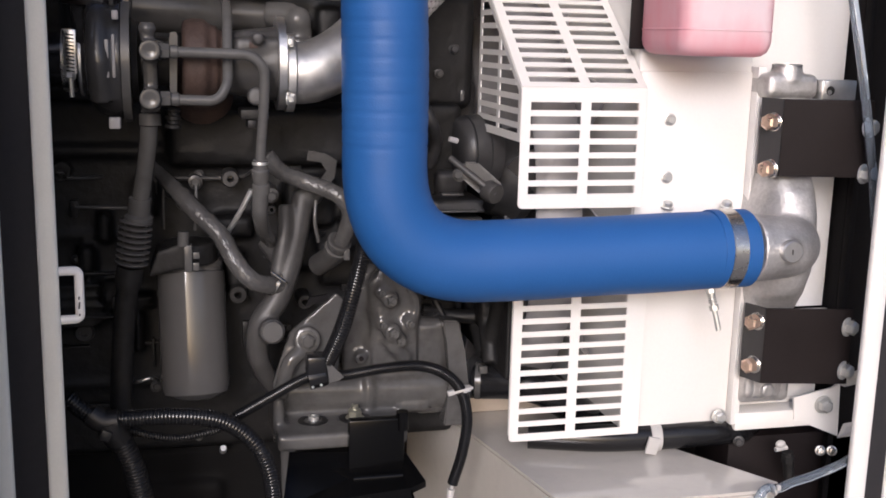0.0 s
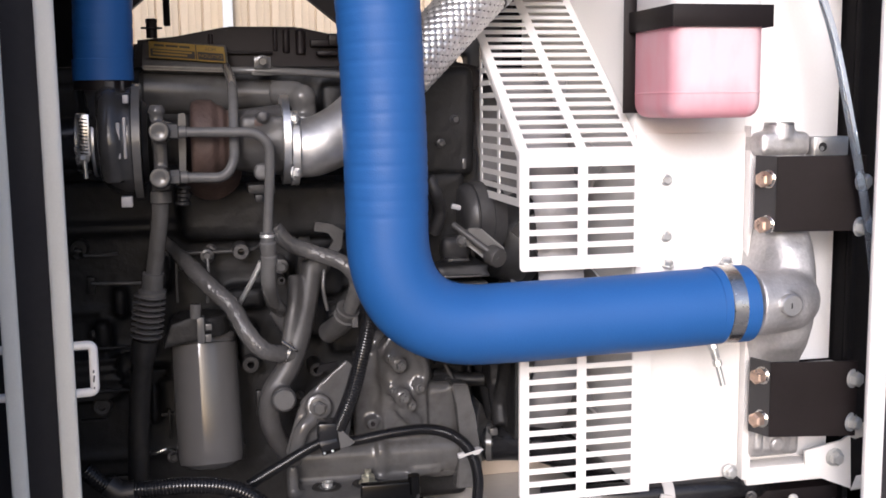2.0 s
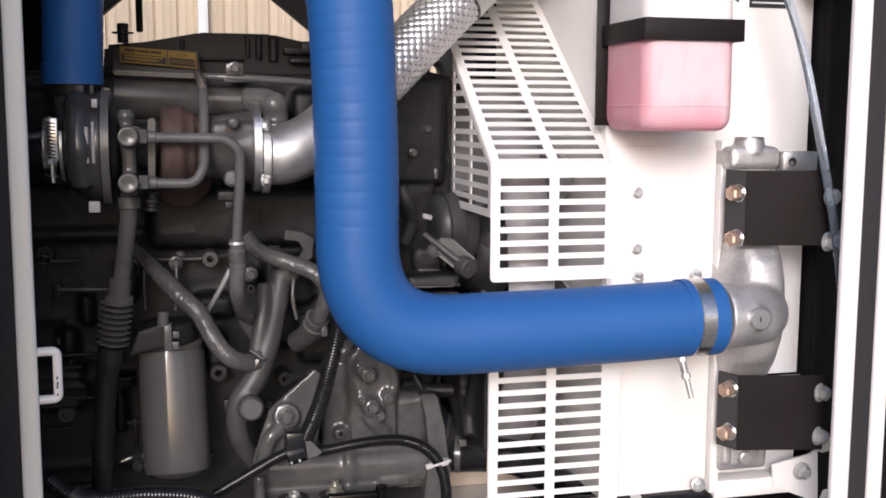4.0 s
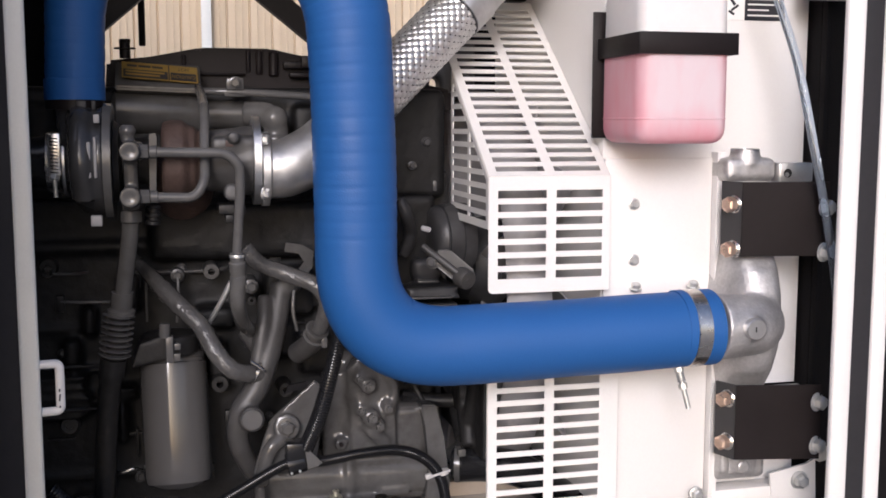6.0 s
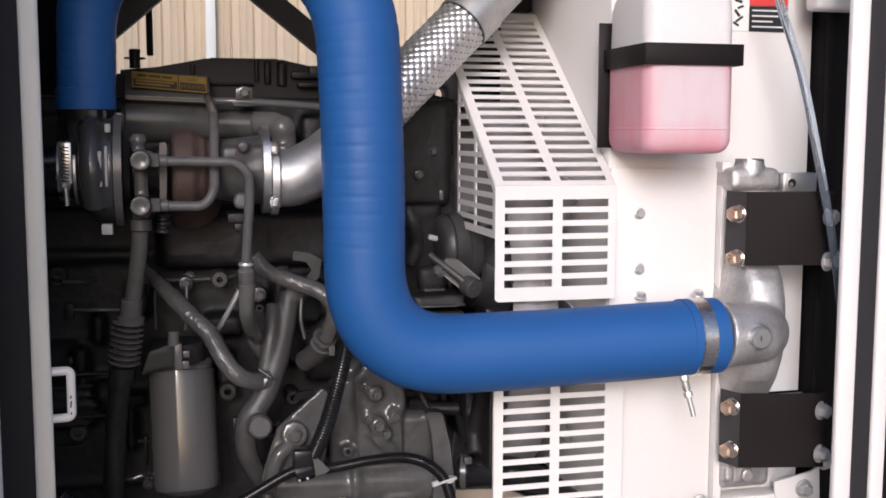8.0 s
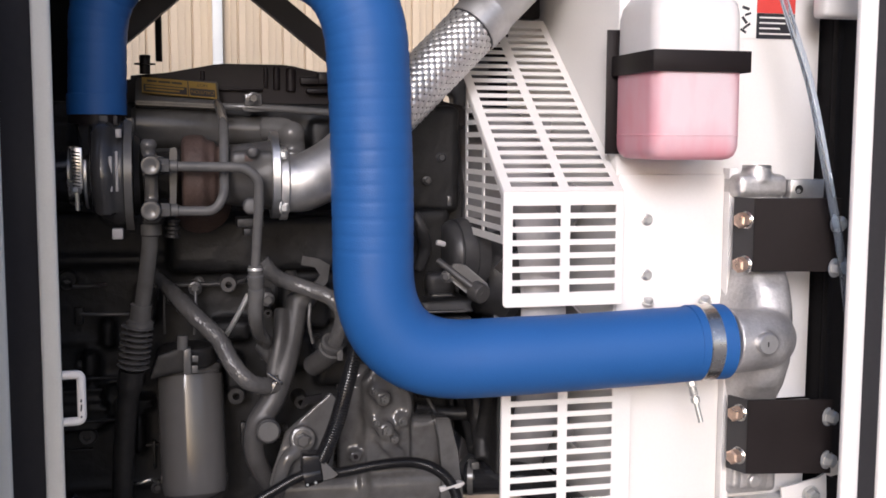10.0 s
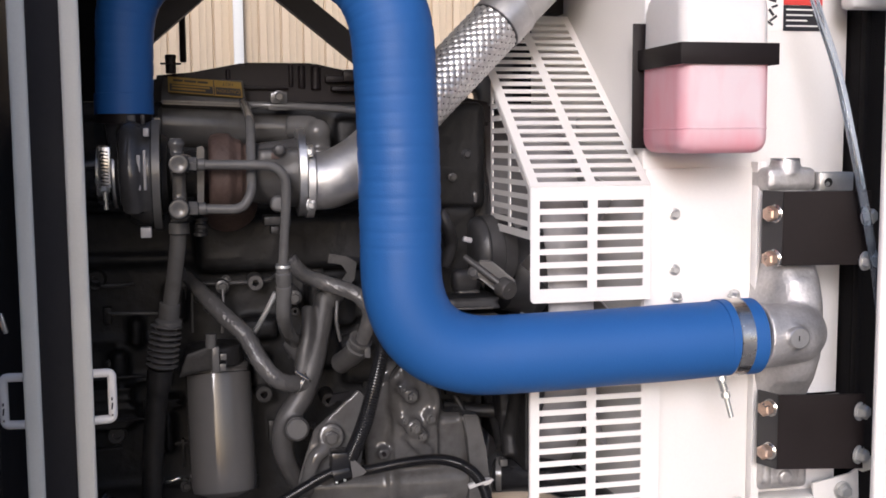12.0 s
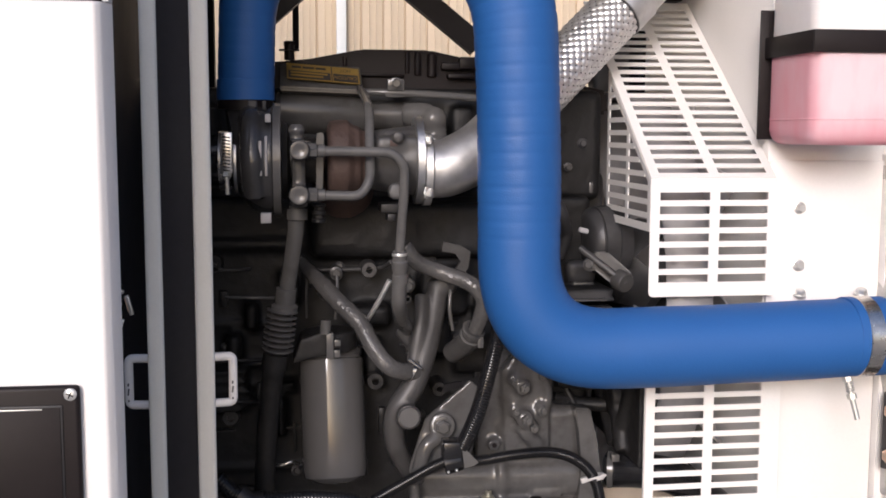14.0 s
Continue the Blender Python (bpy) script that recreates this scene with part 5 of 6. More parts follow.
    part("outlet_flange", bm, ALU, t, "bare metal outlet flange")
    bm = bmesh.new()
    box(bm, (0.234, 1.368, 1.396), (0.246, 1.37, 1.387), 0.001)
    part("paint_mark", bm, RUST, t)
    return t


turbo()


def exhaust():
    x = thing("exhaust_elbow", (0.33, 1.42, 1.3), "bright aluminised steel exhaust elbow bolted to the turbo", "exhaust pipe")
    bm = bmesh.new()
    path = curve_through([(0.292, 1.42, 1.352), (0.328, 1.42, 1.355), (0.378, 1.43, 1.38), (0.431, 1.45, 1.426), (0.476, 1.47, 1.468)], 14)
    tube(bm, path, lambda s: 0.0445 if s > 0.012 else 0.0475, 36)
    part("pipe", bm, SILVER, x)
    bm = bmesh.new()
    tube(bm, curve_through([(0.288, 1.42, 1.352), (0.299, 1.42, 1.352)], 4), 0.056, 40)
    part("pipe_flange", bm, SILVER, x)
    bolt((0.288, 1.362, 1.318), (1, -0.5, 0), 0.0075, ZINC, x)
    bolt((0.288, 1.372, 1.397), (1, -0.4, 0), 0.007, ZINC, x)
    # braided flexible stretch
    f = thing("braided_exhaust_flex", (0.476, 1.47, 1.468), "braided stainless steel flexible exhaust pipe with plain sleeve", "exhaust pipe")
    a, b = Vector((0.473, 1.47, 1.464)), Vector((0.621, 1.52, 1.605))
    d = (b - a)
    n = 150
    u = d.normalized().orthogonal().normalized()
    v = d.normalized().cross(u)
    bm = bmesh.new()
    rings = []
    seg = 216
    for i in range(n + 1):
        s = i / n
        ring = []
        for k in range(seg):
            th = 2 * math.pi * k / seg
            p, q = 9 * th + 44 * s, 9 * th - 44 * s
            sp, sq = abs(math.sin(p)), abs(math.sin(q))
            over = (math.floor(p / math.pi) + math.floor(q / math.pi)) % 2 == 0
            a1, a2 = (sp, sq) if over else (sq, sp)
            r = 0.0434 + 0.0026 * a1 ** 0.4 * (0.3 + 0.7 * a2 ** 0.6)
            ring.append(bm.verts.new(a + d * s + (u * math.cos(th) + v * math.sin(th)) * r))
        rings.append(ring)
    for r0, r1 in zip(rings, rings[1:]):
        for k in range(seg):
            bm.faces.new((r0[k], r0[(k + 1) % seg], r1[(k + 1) % seg], r1[k]))
    part("braid", bm, BRAID, f, "woven stainless wire braid")
    # dark cylinder added inside the braid to draw its gap shade
    bm = bmesh.new()
    rod(bm, a, b, 0.0443, None, 64)
    part("braid_gap_shade", bm, DARKGREY, f, "dark cylinder giving the shade between the wires")
    bm = bmesh.new()
    e = d.normalized()
    lathe(bm, b - e * 0.0075, e, [(0, 0.044), (0.0, 0.0462), (0.003, 0.0462), (0.0032, 0.044)], 48)
    part("crimp_groove", bm, DARKGREY, f)
    bm = bmesh.new()
    lathe(bm, b - e * 0.004, e, [(0, 0.044), (0.0, 0.0475), (0.045, 0.0478), (0.046, 0.046), (0.05, 0.0445), (0.3, 0.0445)], 48)
    part("end_sleeve", bm, SILVER, f, "plain steel end sleeve")


exhaust()


# ---------------------------------------------------------------- pipes, hoses and filter on the engine
def pipe(name, pts, r, mat, label, category="pipe", round_r=0.03, fine=10, smooth=False):
    bm = bmesh.new()
    tube(bm, curve_through(pts, fine) if smooth else rounded(pts, round_r, fine), r, 18)
    return solo(name, bm, mat, label, category)


pipe("oil_feed_pipe", [(0.114, 1.335, 1.381), (0.234, 1.335, 1.379), (0.252, 1.335, 1.362), (0.252, 1.34, 1.321), (0.246, 1.35, 1.229)], 0.0072, GREY, "thin grey painted steel oil feed pipe", round_r=0.028)
pipe("coolant_feed_pipe", [(0.112, 1.335, 1.318), (0.189, 1.335, 1.316), (0.203, 1.34, 1.338), (0.206, 1.4, 1.44), (0.205, 1.5, 1.465), (0.2, 1.58, 1.482)], 0.0072, GREY, "thin grey painted steel coolant pipe", round_r=0.03)


def feed_end():
    t = thing("oil_feed_hose", (0.247, 1.36, 1.219), "short grey hose end with ferrule on the oil pipe", "hose")
    bm = bmesh.new()
    lathe(bm, (0.246, 1.35, 1.235), Vector((0.248, 1.36, 1.185)) - Vector((0.246, 1.35, 1.235)), [(0, 0.008), (0.001, 0.0105), (0.014, 0.0105), (0.016, 0.0125), (0.03, 0.0125), (0.032, 0.0115), (0.036, 0.0115), (0.037, 0.0125), (0.05, 0.0122)], 20)
    part("ferrule", bm, GREY, t)
    bm = bmesh.new()
    lathe(bm, (0.246, 1.35, 1.231), (0, 0, -1), [(0, 0.0108), (0.002, 0.0112), (0.004, 0.0108)], 20)
    part("ring", bm, ZINC, t)
    bm = bmesh.new()
    tube(bm, curve_through([(0.247, 1.36, 1.189), (0.247, 1.37, 1.154), (0.256, 1.42, 1.119), (0.272, 1.48, 1.093)], 8), 0.0115, 18)
    part("hose", bm, GREY, t)


feed_end()

pipe("coolant_hose", [(0.088, 1.57, 1.21), (0.108, 1.53, 1.192), (0.133, 1.5, 1.168), (0.162, 1.475, 1.139), (0.193, 1.456, 1.109), (0.216, 1.435, 1.069), (0.243, 1.43, 1.04), (0.287, 1.46, 1.025)], lambda s: 0.008 + 0.0062 * min(1.0, s / 0.11) + 0.00025 * math.sin(s * 190) + 0.0002 * math.sin(s * 310 + 1), GLOSS, "glossy grey painted coolant hose running down the block", "hose", smooth=True)
pipe("dipstick_tube", [(0.242, 1.47, 1.174), (0.224, 1.48, 1.137), (0.206, 1.5, 1.102)], 0.0042, ZINC, "thin bright dipstick tube", smooth=True)
pipe("fuel_return_pipe", [(0.263, 1.45, 1.23), (0.285, 1.45, 1.204), (0.325, 1.45, 1.187), (0.367, 1.43, 1.171), (0.386, 1.43, 1.143), (0.379, 1.44, 1.105), (0.369, 1.47, 1.068)], 0.0128, GLOSS, "grey painted pipe bending down beside the blue hose", smooth=True)


def return_end():
    t = thing("return_hose_joint", (0.37, 1.46, 1.079), "grey hose stub with wire clamp", "hose")
    bm = bmesh.new()
    tube(bm, curve_through([(0.375, 1.445, 1.097), (0.366, 1.465, 1.072), (0.347, 1.5, 1.048)], 6), 0.0175, 18)
    part("stub", bm, PIPECAST, t)
    bm = bmesh.new()
    lathe(bm, (0.374, 1.446, 1.097), Vector((0.366, 1.465, 1.072)) - Vector((0.375, 1.445, 1.097)), [(0, 0.0165), (0.001, 0.019), (0.006, 0.019), (0.007, 0.0165)], 20)
    lathe(bm, (0.37, 1.452, 1.085), Vector((0.366, 1.465, 1.072)) - Vector((0.375, 1.445, 1.097)), [(0, 0.0165), (0.001, 0.0192), (0.004, 0.0192), (0.005, 0.0165)], 20)
    box(bm, (0.378, 1.435, 1.086), (0.388, 1.45, 1.068), 0.002)
    part("clamp", bm, GREY, t)


return_end()


def water_pipe():
    t = thing("water_pipe", (0.26, 1.47, 0.948), "thick grey cast water pipe with round plug", "pipe")

    def body(b):
        tube(b, curve_through([(0.322, 1.5, 1.167), (0.317, 1.49, 1.127), (0.298, 1.47, 1.057), (0.278, 1.46, 1.005), (0.252, 1.455, 0.966), (0.248, 1.46, 0.919), (0.266, 1.48, 0.869), (0.287, 1.5, 0.833)], 8), lambda s: 0.0165 + 0.003 * math.sin(s * 11), 20)
        rod(b, (0.269, 1.45, 0.956), (0.267, 1.415, 0.966), 0.0195)
        tube(b, curve_through([(0.296, 1.49, 1.146), (0.291, 1.47, 1.104), (0.279, 1.46, 1.042)], 6), 0.012, 14)
        ball(b, (0.334, 1.5, 1.164), 0.022)
        rod(b, (0.264, 1.5, 1.09), (0.289, 1.47, 1.058), 0.014)

    cast("pipe_body", body, PIPECAST, t, voxel=0.0032, rounds=4)
    bm = bmesh.new()
    lathe(bm, (0.267, 1.416, 0.966), (0, -1, 0), [(0, 0.0165), (0.006, 0.0162), (0.007, 0.015)], 28)
    part("plug", bm, GREY, t)
    bm = bmesh.new()
    lathe(bm, (0.273, 1.452, 1.033), (1, 0, -0.5), [(0, 0.015), (0.001, 0.0185), (0.006, 0.0185), (0.007, 0.015)], 20)
    tube(bm, curve_through([(0.268, 1.43, 1.054), (0.285, 1.425, 1.042), (0.29, 1.43, 1.037)], 4), 0.0025, 8)
    part("wire_clamp", bm, STEEL, t)


water_pipe()


def oil_drain():
    t = thing("oil_drain_pipe", (0.052, 1.46, 0.856), "grey oil drain pipe with ribbed bellows", "pipe")
    bm = bmesh.new()
    tube(bm, curve_through([(0.098, 1.4, 1.299), (0.094, 1.41, 1.251), (0.086, 1.43, 1.198), (0.079, 1.44, 1.158)], 8), 0.0125, 18)
    lathe(bm, (0.098, 1.4, 1.296), (0, 0, -1), [(0, 0.012), (0.002, 0.016), (0.018, 0.016), (0.02, 0.012)], 20)
    part("upper_tube", bm, GREY, t)
    bm = bmesh.new()
    a, b = Vector((0.08, 1.44, 1.171)), Vector((0.077, 1.445, 1.139))
    lathe(bm, a, b - a, [(0, 0.0135), (0.002, 0.0165), (0.026, 0.0165), (0.03, 0.021), (0.036, 0.0215), (0.037, 0.016)], 24)
    part("collar", bm, GREY, t)
    p = resample([Vector((0.074, 1.445, 1.137)), Vector((0.069, 1.45, 1.098)), Vector((0.064, 1.452, 1.066))], 0.0009)
    # core colour darkened to give the shade between the rings
    bm = bmesh.new()
    tube(bm, p, 0.0165, 24)
    bellows = part("bellows", bm, DEEPSHADE, t, "bellows core, darkened for the shade between its rings")
    step = (p[-1] - p[0]) / 8
    for k in range(8):
        bm = bmesh.new()
        lathe(bm, p[0] + step * (k + 0.12), step, [(0, 0.016), (0.0008, 0.022), (0.0016, 0.0248), (0.0028, 0.0248), (0.0036, 0.022), (0.0044, 0.016)], 28)
        part("bellows_ring", bm, FILTERGREY, bellows)
    bm = bmesh.new()
    tube(bm, curve_through([(0.063, 1.455, 1.065), (0.058, 1.46, 1.036), (0.051, 1.47, 0.98), (0.044, 1.48, 0.896), (0.038, 1.49, 0.772)], 6), lambda s: 0.0195 if s < 0.03 else 0.0165, 18)
    part("lower_tube", bm, DARKSHADE, t)


oil_drain()


def oil_filter():
    t = thing("oil_filter", (0.151, 1.51, 0.845), "grey painted spin-on oil filter under a cast head", "oil filter")
    top, bot = Vector((0.149, 1.525, 1.059)), Vector((0.154, 1.475, 0.848))
    d = bot - top
    L = d.length
    bm = bmesh.new()
    lathe(bm, top, d, [(0, 0.02), (0.002, 0.047), (0.006, 0.0505), (0.014, 0.0505), (0.016, 0.049), (0.02, 0.049), (0.022, 0.0522), (L - 0.02, 0.0525), (L - 0.008, 0.050), (L, 0.04), (L + 0.004, 0.02), (L + 0.004, 0.0)], 44)
    part("canister", bm, FILTERGREY, t)

    def head(b):
        outline(b, [(0.087, 1.46, 1.045), (0.101, 1.46, 1.083), (0.129, 1.46, 1.093), (0.152, 1.46, 1.092), (0.151, 1.46, 1.056), (0.128, 1.46, 1.054)], 0.07, (0, 1, 0))
        rod(b, (0.147, 1.505, 1.058), (0.146, 1.505, 1.09), 0.045)

    cast("filter_head", head, DARKSHADE, t, "dark cast filter head", voxel=0.003, rounds=3)
    bm = bmesh.new()
    box(bm, (0.14, 1.438, 1.097), (0.152, 1.46, 1.056), 0.002)
    rod(bm, (0.139, 1.445, 1.095), (0.14, 1.445, 1.117), 0.0085)
    box(bm, (0.153, 1.442, 1.085), (0.163, 1.46, 1.075), 0.001)
    box(bm, (0.152, 1.442, 1.069), (0.162, 1.46, 1.057), 0.001)
    part("clamp_block", bm, GREY, t)


oil_filter()


pipe("injector_line", [(-0.03, 1.55, 1.184), (0.0, 1.55, 1.1835), (0.02, 1.57, 1.183)], 0.0028, PIPECAST, "thin grey injector line along the block")
pipe("injector_line", [(0.161, 1.53, 1.175), (0.161, 1.52, 1.142), (0.158, 1.53, 1.103)], 0.0028, GREY, "thin grey injector line down the block")
pipe("leak_off_line", [(0.125, 1.556, 1.181), (0.2, 1.556, 1.181), (0.239, 1.55, 1.184), (0.247, 1.5, 1.2)], 0.0035, PIPECAST, "thin grey leak-off line")
pipe("drain_line", [(0.341, 1.48, 1.155), (0.337, 1.47, 1.125), (0.345, 1.48, 1.09)], 0.003, GREY, "thin grey drain line beside the water pipe")
pipe("lower_line", [(-0.047, 1.53, 1.037), (0.006, 1.53, 1.038), (0.044, 1.54, 1.035)], 0.0028, DARKSHADE, "thin dark line low on the block")
pipe("lower_line", [(0.042, 1.53, 0.865), (0.064, 1.52, 0.863), (0.084, 1.52, 0.868), (0.099, 1.53, 0.859)], 0.0025, STEEL, "thin bright wire low on the block", smooth=True)
pipe("injector_line", [(-0.02, 1.55, 1.139), (0.022, 1.545, 1.138), (0.07, 1.55, 1.136)], 0.003, GREY, "thin grey injector line along the block")
pipe("injector_line", [(0.113, 1.53, 1.186), (0.111, 1.53, 1.147), (0.111, 1.54, 1.104)], 0.0022, GREY, "thin grey injector line down the block")
pipe("lower_line", [(-0.049, 1.52, 0.971), (-0.021, 1.52, 0.971), (0.033, 1.54, 0.965)], 0.0028, DARKSHADE, "thin dark line low on the block")


# ---------------------------------------------------------------- wiring
def loom(name, pts, r, label, pitch=0.0056, skin=RUBBER):
    """Corrugated black split conduit: square-topped rings with grooves between."""
    p = resample(curve_through(pts, 14), pitch / 6)
    step = (0.0, 1.0, 1.0, 1.0, 0.0, -0.25)
    bm = bmesh.new()
    tube(bm, p, lambda s: r - 0.0011 + 0.0013 * step[int(round(s / (pitch / 6))) % 6], 20)
    return solo(name, bm, skin, label, "wiring loom", "wiring looms")


loom("wiring_loom", [(0.407, 1.39, 1.131), (0.395, 1.365, 1.092), (0.379, 1.35, 1.039), (0.362, 1.35, 0.981), (0.341, 1.365, 0.925), (0.33, 1.375, 0.905)], 0.0122, "corrugated black wiring conduit rising behind the blue hose", 0.0042)
loom("wiring_loom", [(0.207, 1.37, 0.85), (0.252, 1.37, 0.874), (0.303, 1.37, 0.901), (0.33, 1.37, 0.908), (0.371, 1.37, 0.906), (0.43, 1.365, 0.915), (0.483, 1.365, 0.916), (0.524, 1.37, 0.901), (0.552, 1.37, 0.872), (0.564, 1.37, 0.825), (0.558, 1.37, 0.769), (0.543, 1.37, 0.716)], 0.0086, "corrugated black wiring conduit across the engine foot", 0.0034)
loom("wiring_loom", [(-0.023, 1.34, 0.904), (0.007, 1.34, 0.877), (0.045, 1.34, 0.869), (0.114, 1.33, 0.872), (0.177, 1.32, 0.867), (0.215, 1.31, 0.849), (0.242, 1.3, 0.817), (0.256, 1.3, 0.768), (0.258, 1.3, 0.706)], 0.0125, "thick corrugated black wiring conduit looping low", 0.005)
loom("wiring_loom", [(0.035, 1.345, 0.867), (0.047, 1.345, 0.834), (0.065, 1.345, 0.782), (0.08, 1.345, 0.701)], 0.0165, "thick black conduit branching downward", 0.005, DULLRUBBER)
loom("wiring_loom", [(0.046, 1.38, 0.838), (0.113, 1.38, 0.82), (0.17, 1.38, 0.825), (0.211, 1.38, 0.84)], 0.006, "thin black cable behind the conduit", 0.004, DULLRUBBER)


def loom_fittings():
    t = thing("loom_clip", (0.328, 1.36, 0.911), "black moulded clip joining three conduits", "clip")
    bm = bmesh.new()
    a, b = Vector((0.315, 1.368, 0.904)), Vector((0.342, 1.368, 0.911))
    lathe(bm, a, b - a, [(0, 0.0165), (0.001, 0.0175), (0.026, 0.0175), (0.028, 0.0165)], 28)
    box(bm, (0.313, 1.352, 0.941), (0.341, 1.386, 0.914), 0.003)
    part("body", bm, RUBBER, t)
    for p in ((0.3205, 1.3525, 0.8955), (0.333, 1.3525, 0.898)):
        bm = bmesh.new(); ball(bm, p, 0.0022); part("pin", bm, ZINC, t)
    bm = bmesh.new()
    outline(bm, [(0.341, 1.352, 0.93), (0.348, 1.352, 0.929), (0.367, 1.352, 0.909), (0.36, 1.352, 0.904), (0.345, 1.352, 0.901)], 0.003, (0, 1, 0))
    part("tongue", bm, LIFTEDGREY, t, "grey plastic tongue")
    j = thing("conduit_joint", (0.033, 1.335, 0.85), "dark grey moulded joint where the conduits branch", "joint")
    bm = bmesh.new()
    tube(bm, curve_through([(0.008, 1.338, 0.879), (0.024, 1.335, 0.868), (0.044, 1.335, 0.868)], 6), 0.0165, 20)
    tube(bm, curve_through([(0.03, 1.335, 0.868), (0.036, 1.337, 0.852), (0.043, 1.343, 0.838)], 6), 0.0185, 20)
    part("sleeve", bm, DULLRUBBER, j)
    bm = bmesh.new()
    box(bm, (0.02, 1.312, 0.862), (0.036, 1.322, 0.846), 0.003, pose(0, 0, 0, 0, 25, 0))
    part("latch_tab", bm, DULLRUBBER, j)
    c = Vector((0.559, 1.37, 0.879))
    bm = bmesh.new()
    lathe(bm, c + Vector((0, 0, -0.003)), (0.25, 0, -1), [(0, 0.0085), (0.0003, 0.0102), (0.0055, 0.0102), (0.006, 0.0085)], 20)
    box(bm, c + Vector((-0.030, -0.013, -0.0115)), c + Vector((-0.019, -0.006, -0.0035)), 0.0015, pose(0, 0, 0, 0, -14, 0))
    box(bm, c + Vector((-0.022, -0.0115, -0.0065)), c + Vector((0.011, -0.0095, -0.0025)), 0.0008, pose(0, 0, 0, 0, -14, 0))
    solo("cable_tie", bm, TIE, "white nylon cable tie round the conduit", "cable tie", "cable ties")
    bm = bmesh.new()
    tube(bm, curve_through([(0.543, 1.37, 0.719), (0.54, 1.37, 0.695), (0.537, 1.37, 0.657)], 5), 0.003, 10)
    rod(bm, (0.541, 1.368, 0.709), (0.539, 1.368, 0.696), 0.0062, None, 12)
    solo("cable_end", bm, TIE, "bare pale cable end below the conduit", "cable")


loom_fittings()


# ---------------------------------------------------------------- low parts: mount, tank, pipes
def low_parts():
    t = thing("engine_mount", (0.412, 1.4, 0.711), "black steel engine mount bracket with rubber block", "mount")
    bm = bmesh.new()
    box(bm, (0.378, 1.37, 0.832), (0.465, 1.388, 0.737), 0.003)
    part("upright", bm, BLACKGLOSS, t)
    bm = bmesh.new()
    outline(bm, [(0.29, 1.4, 0.777), (0.474, 1.4, 0.762), (0.493, 1.34, 0.739), (0.468, 1.33, 0.734), (0.474, 1.33, 0.716), (0.273, 1.33, 0.718)], 0.01, (0, 0, -1))
    part("plate", bm, BLACKGLOSS, t)
    bm = bmesh.new()
    rod(bm, (0.462, 1.375, 0.812), (0.461, 1.375, 0.841), 0.0095)
    part("pin", bm, BLACKGLOSS, t)
    bm = bmesh.new()
    rod(bm, (0.383, 1.36, 0.742), (0.46, 1.36, 0.742), 0.006)
    part("edge_bead", bm, BLACKGLOSS, t)
    # grey tank top under the fan guard
    bm = bmesh.new()
    k = thing("fuel_tank", (0.83, 1.6, 0.3), "grey-beige painted steel tank under the fan guard", "tank")
    plan = [(0.676, 1.2085), (1.0, 1.2085), (1.03, 1.232), (0.925, 1.40), (0.925, 1.80), (0.562, 1.80)]
    outline(bm, [(x, y, 0.30) for x, y in plan], 0.4355, (0, 0, 1))
    bmesh.ops.bevel(bm, geom=bm.edges[:], offset=0.003, segments=2, affect="EDGES")
    part("body", bm, TANK, k)
    bm = bmesh.new()
    outline(bm, [(x + (0.0015 if x > 0.9 else -0.0015), y - (0.0015 if y < 1.3 else 0), 0.736) for x, y in plan], 0.004, (0, 0, 1))
    part("top_sheet", bm, TANK, k)
    bm = bmesh.new()
    box(bm, (0.606, 1.616, 0.7405), (0.92, 1.63, 0.768), 0.002)
    part("rear_upstand", bm, BUFF, k, "warm beige upstand along the back")
    p = thing("lower_coolant_pipe", (0.893, 1.395, 0.741), "black rubber coolant pipe with white band", "pipe")
    bm = bmesh.new()
    tube(bm, curve_through([(0.69, 1.44, 0.762), (0.8, 1.405, 0.762), (0.89, 1.395, 0.7625), (0.97, 1.39, 0.764), (1.045, 1.40, 0.76), (1.12, 1.46, 0.735)], 6), 0.023, 20)
    part("pipe", bm, RUBBER, p)
    bm = bmesh.new()
    d = Vector((1, -0.1, 0.01))
    lathe(bm, (0.886, 1.395, 0.7626), d, [(0, 0.0225), (0.0005, 0.0245), (0.018, 0.0245), (0.0185, 0.0225)], 28)
    box(bm, (0.872, 1.366, 0.771), (0.893, 1.371, 0.742), 0.001, pose(0, 0, 0, 0, 14, 0))
    part("band", bm, TIE, p, "white band")
    bm = bmesh.new()
    tube(bm, curve_through([(0.614, 1.5, 0.839), (0.662, 1.47, 0.846), (0.706, 1.45, 0.842), (0.761, 1.46, 0.808), (0.843, 1.5, 0.738)], 8), 0.029, 24)
    solo("sump_hose", bm, RUBBER, "black rubber hose leaving the engine foot", "hose")


low_parts()


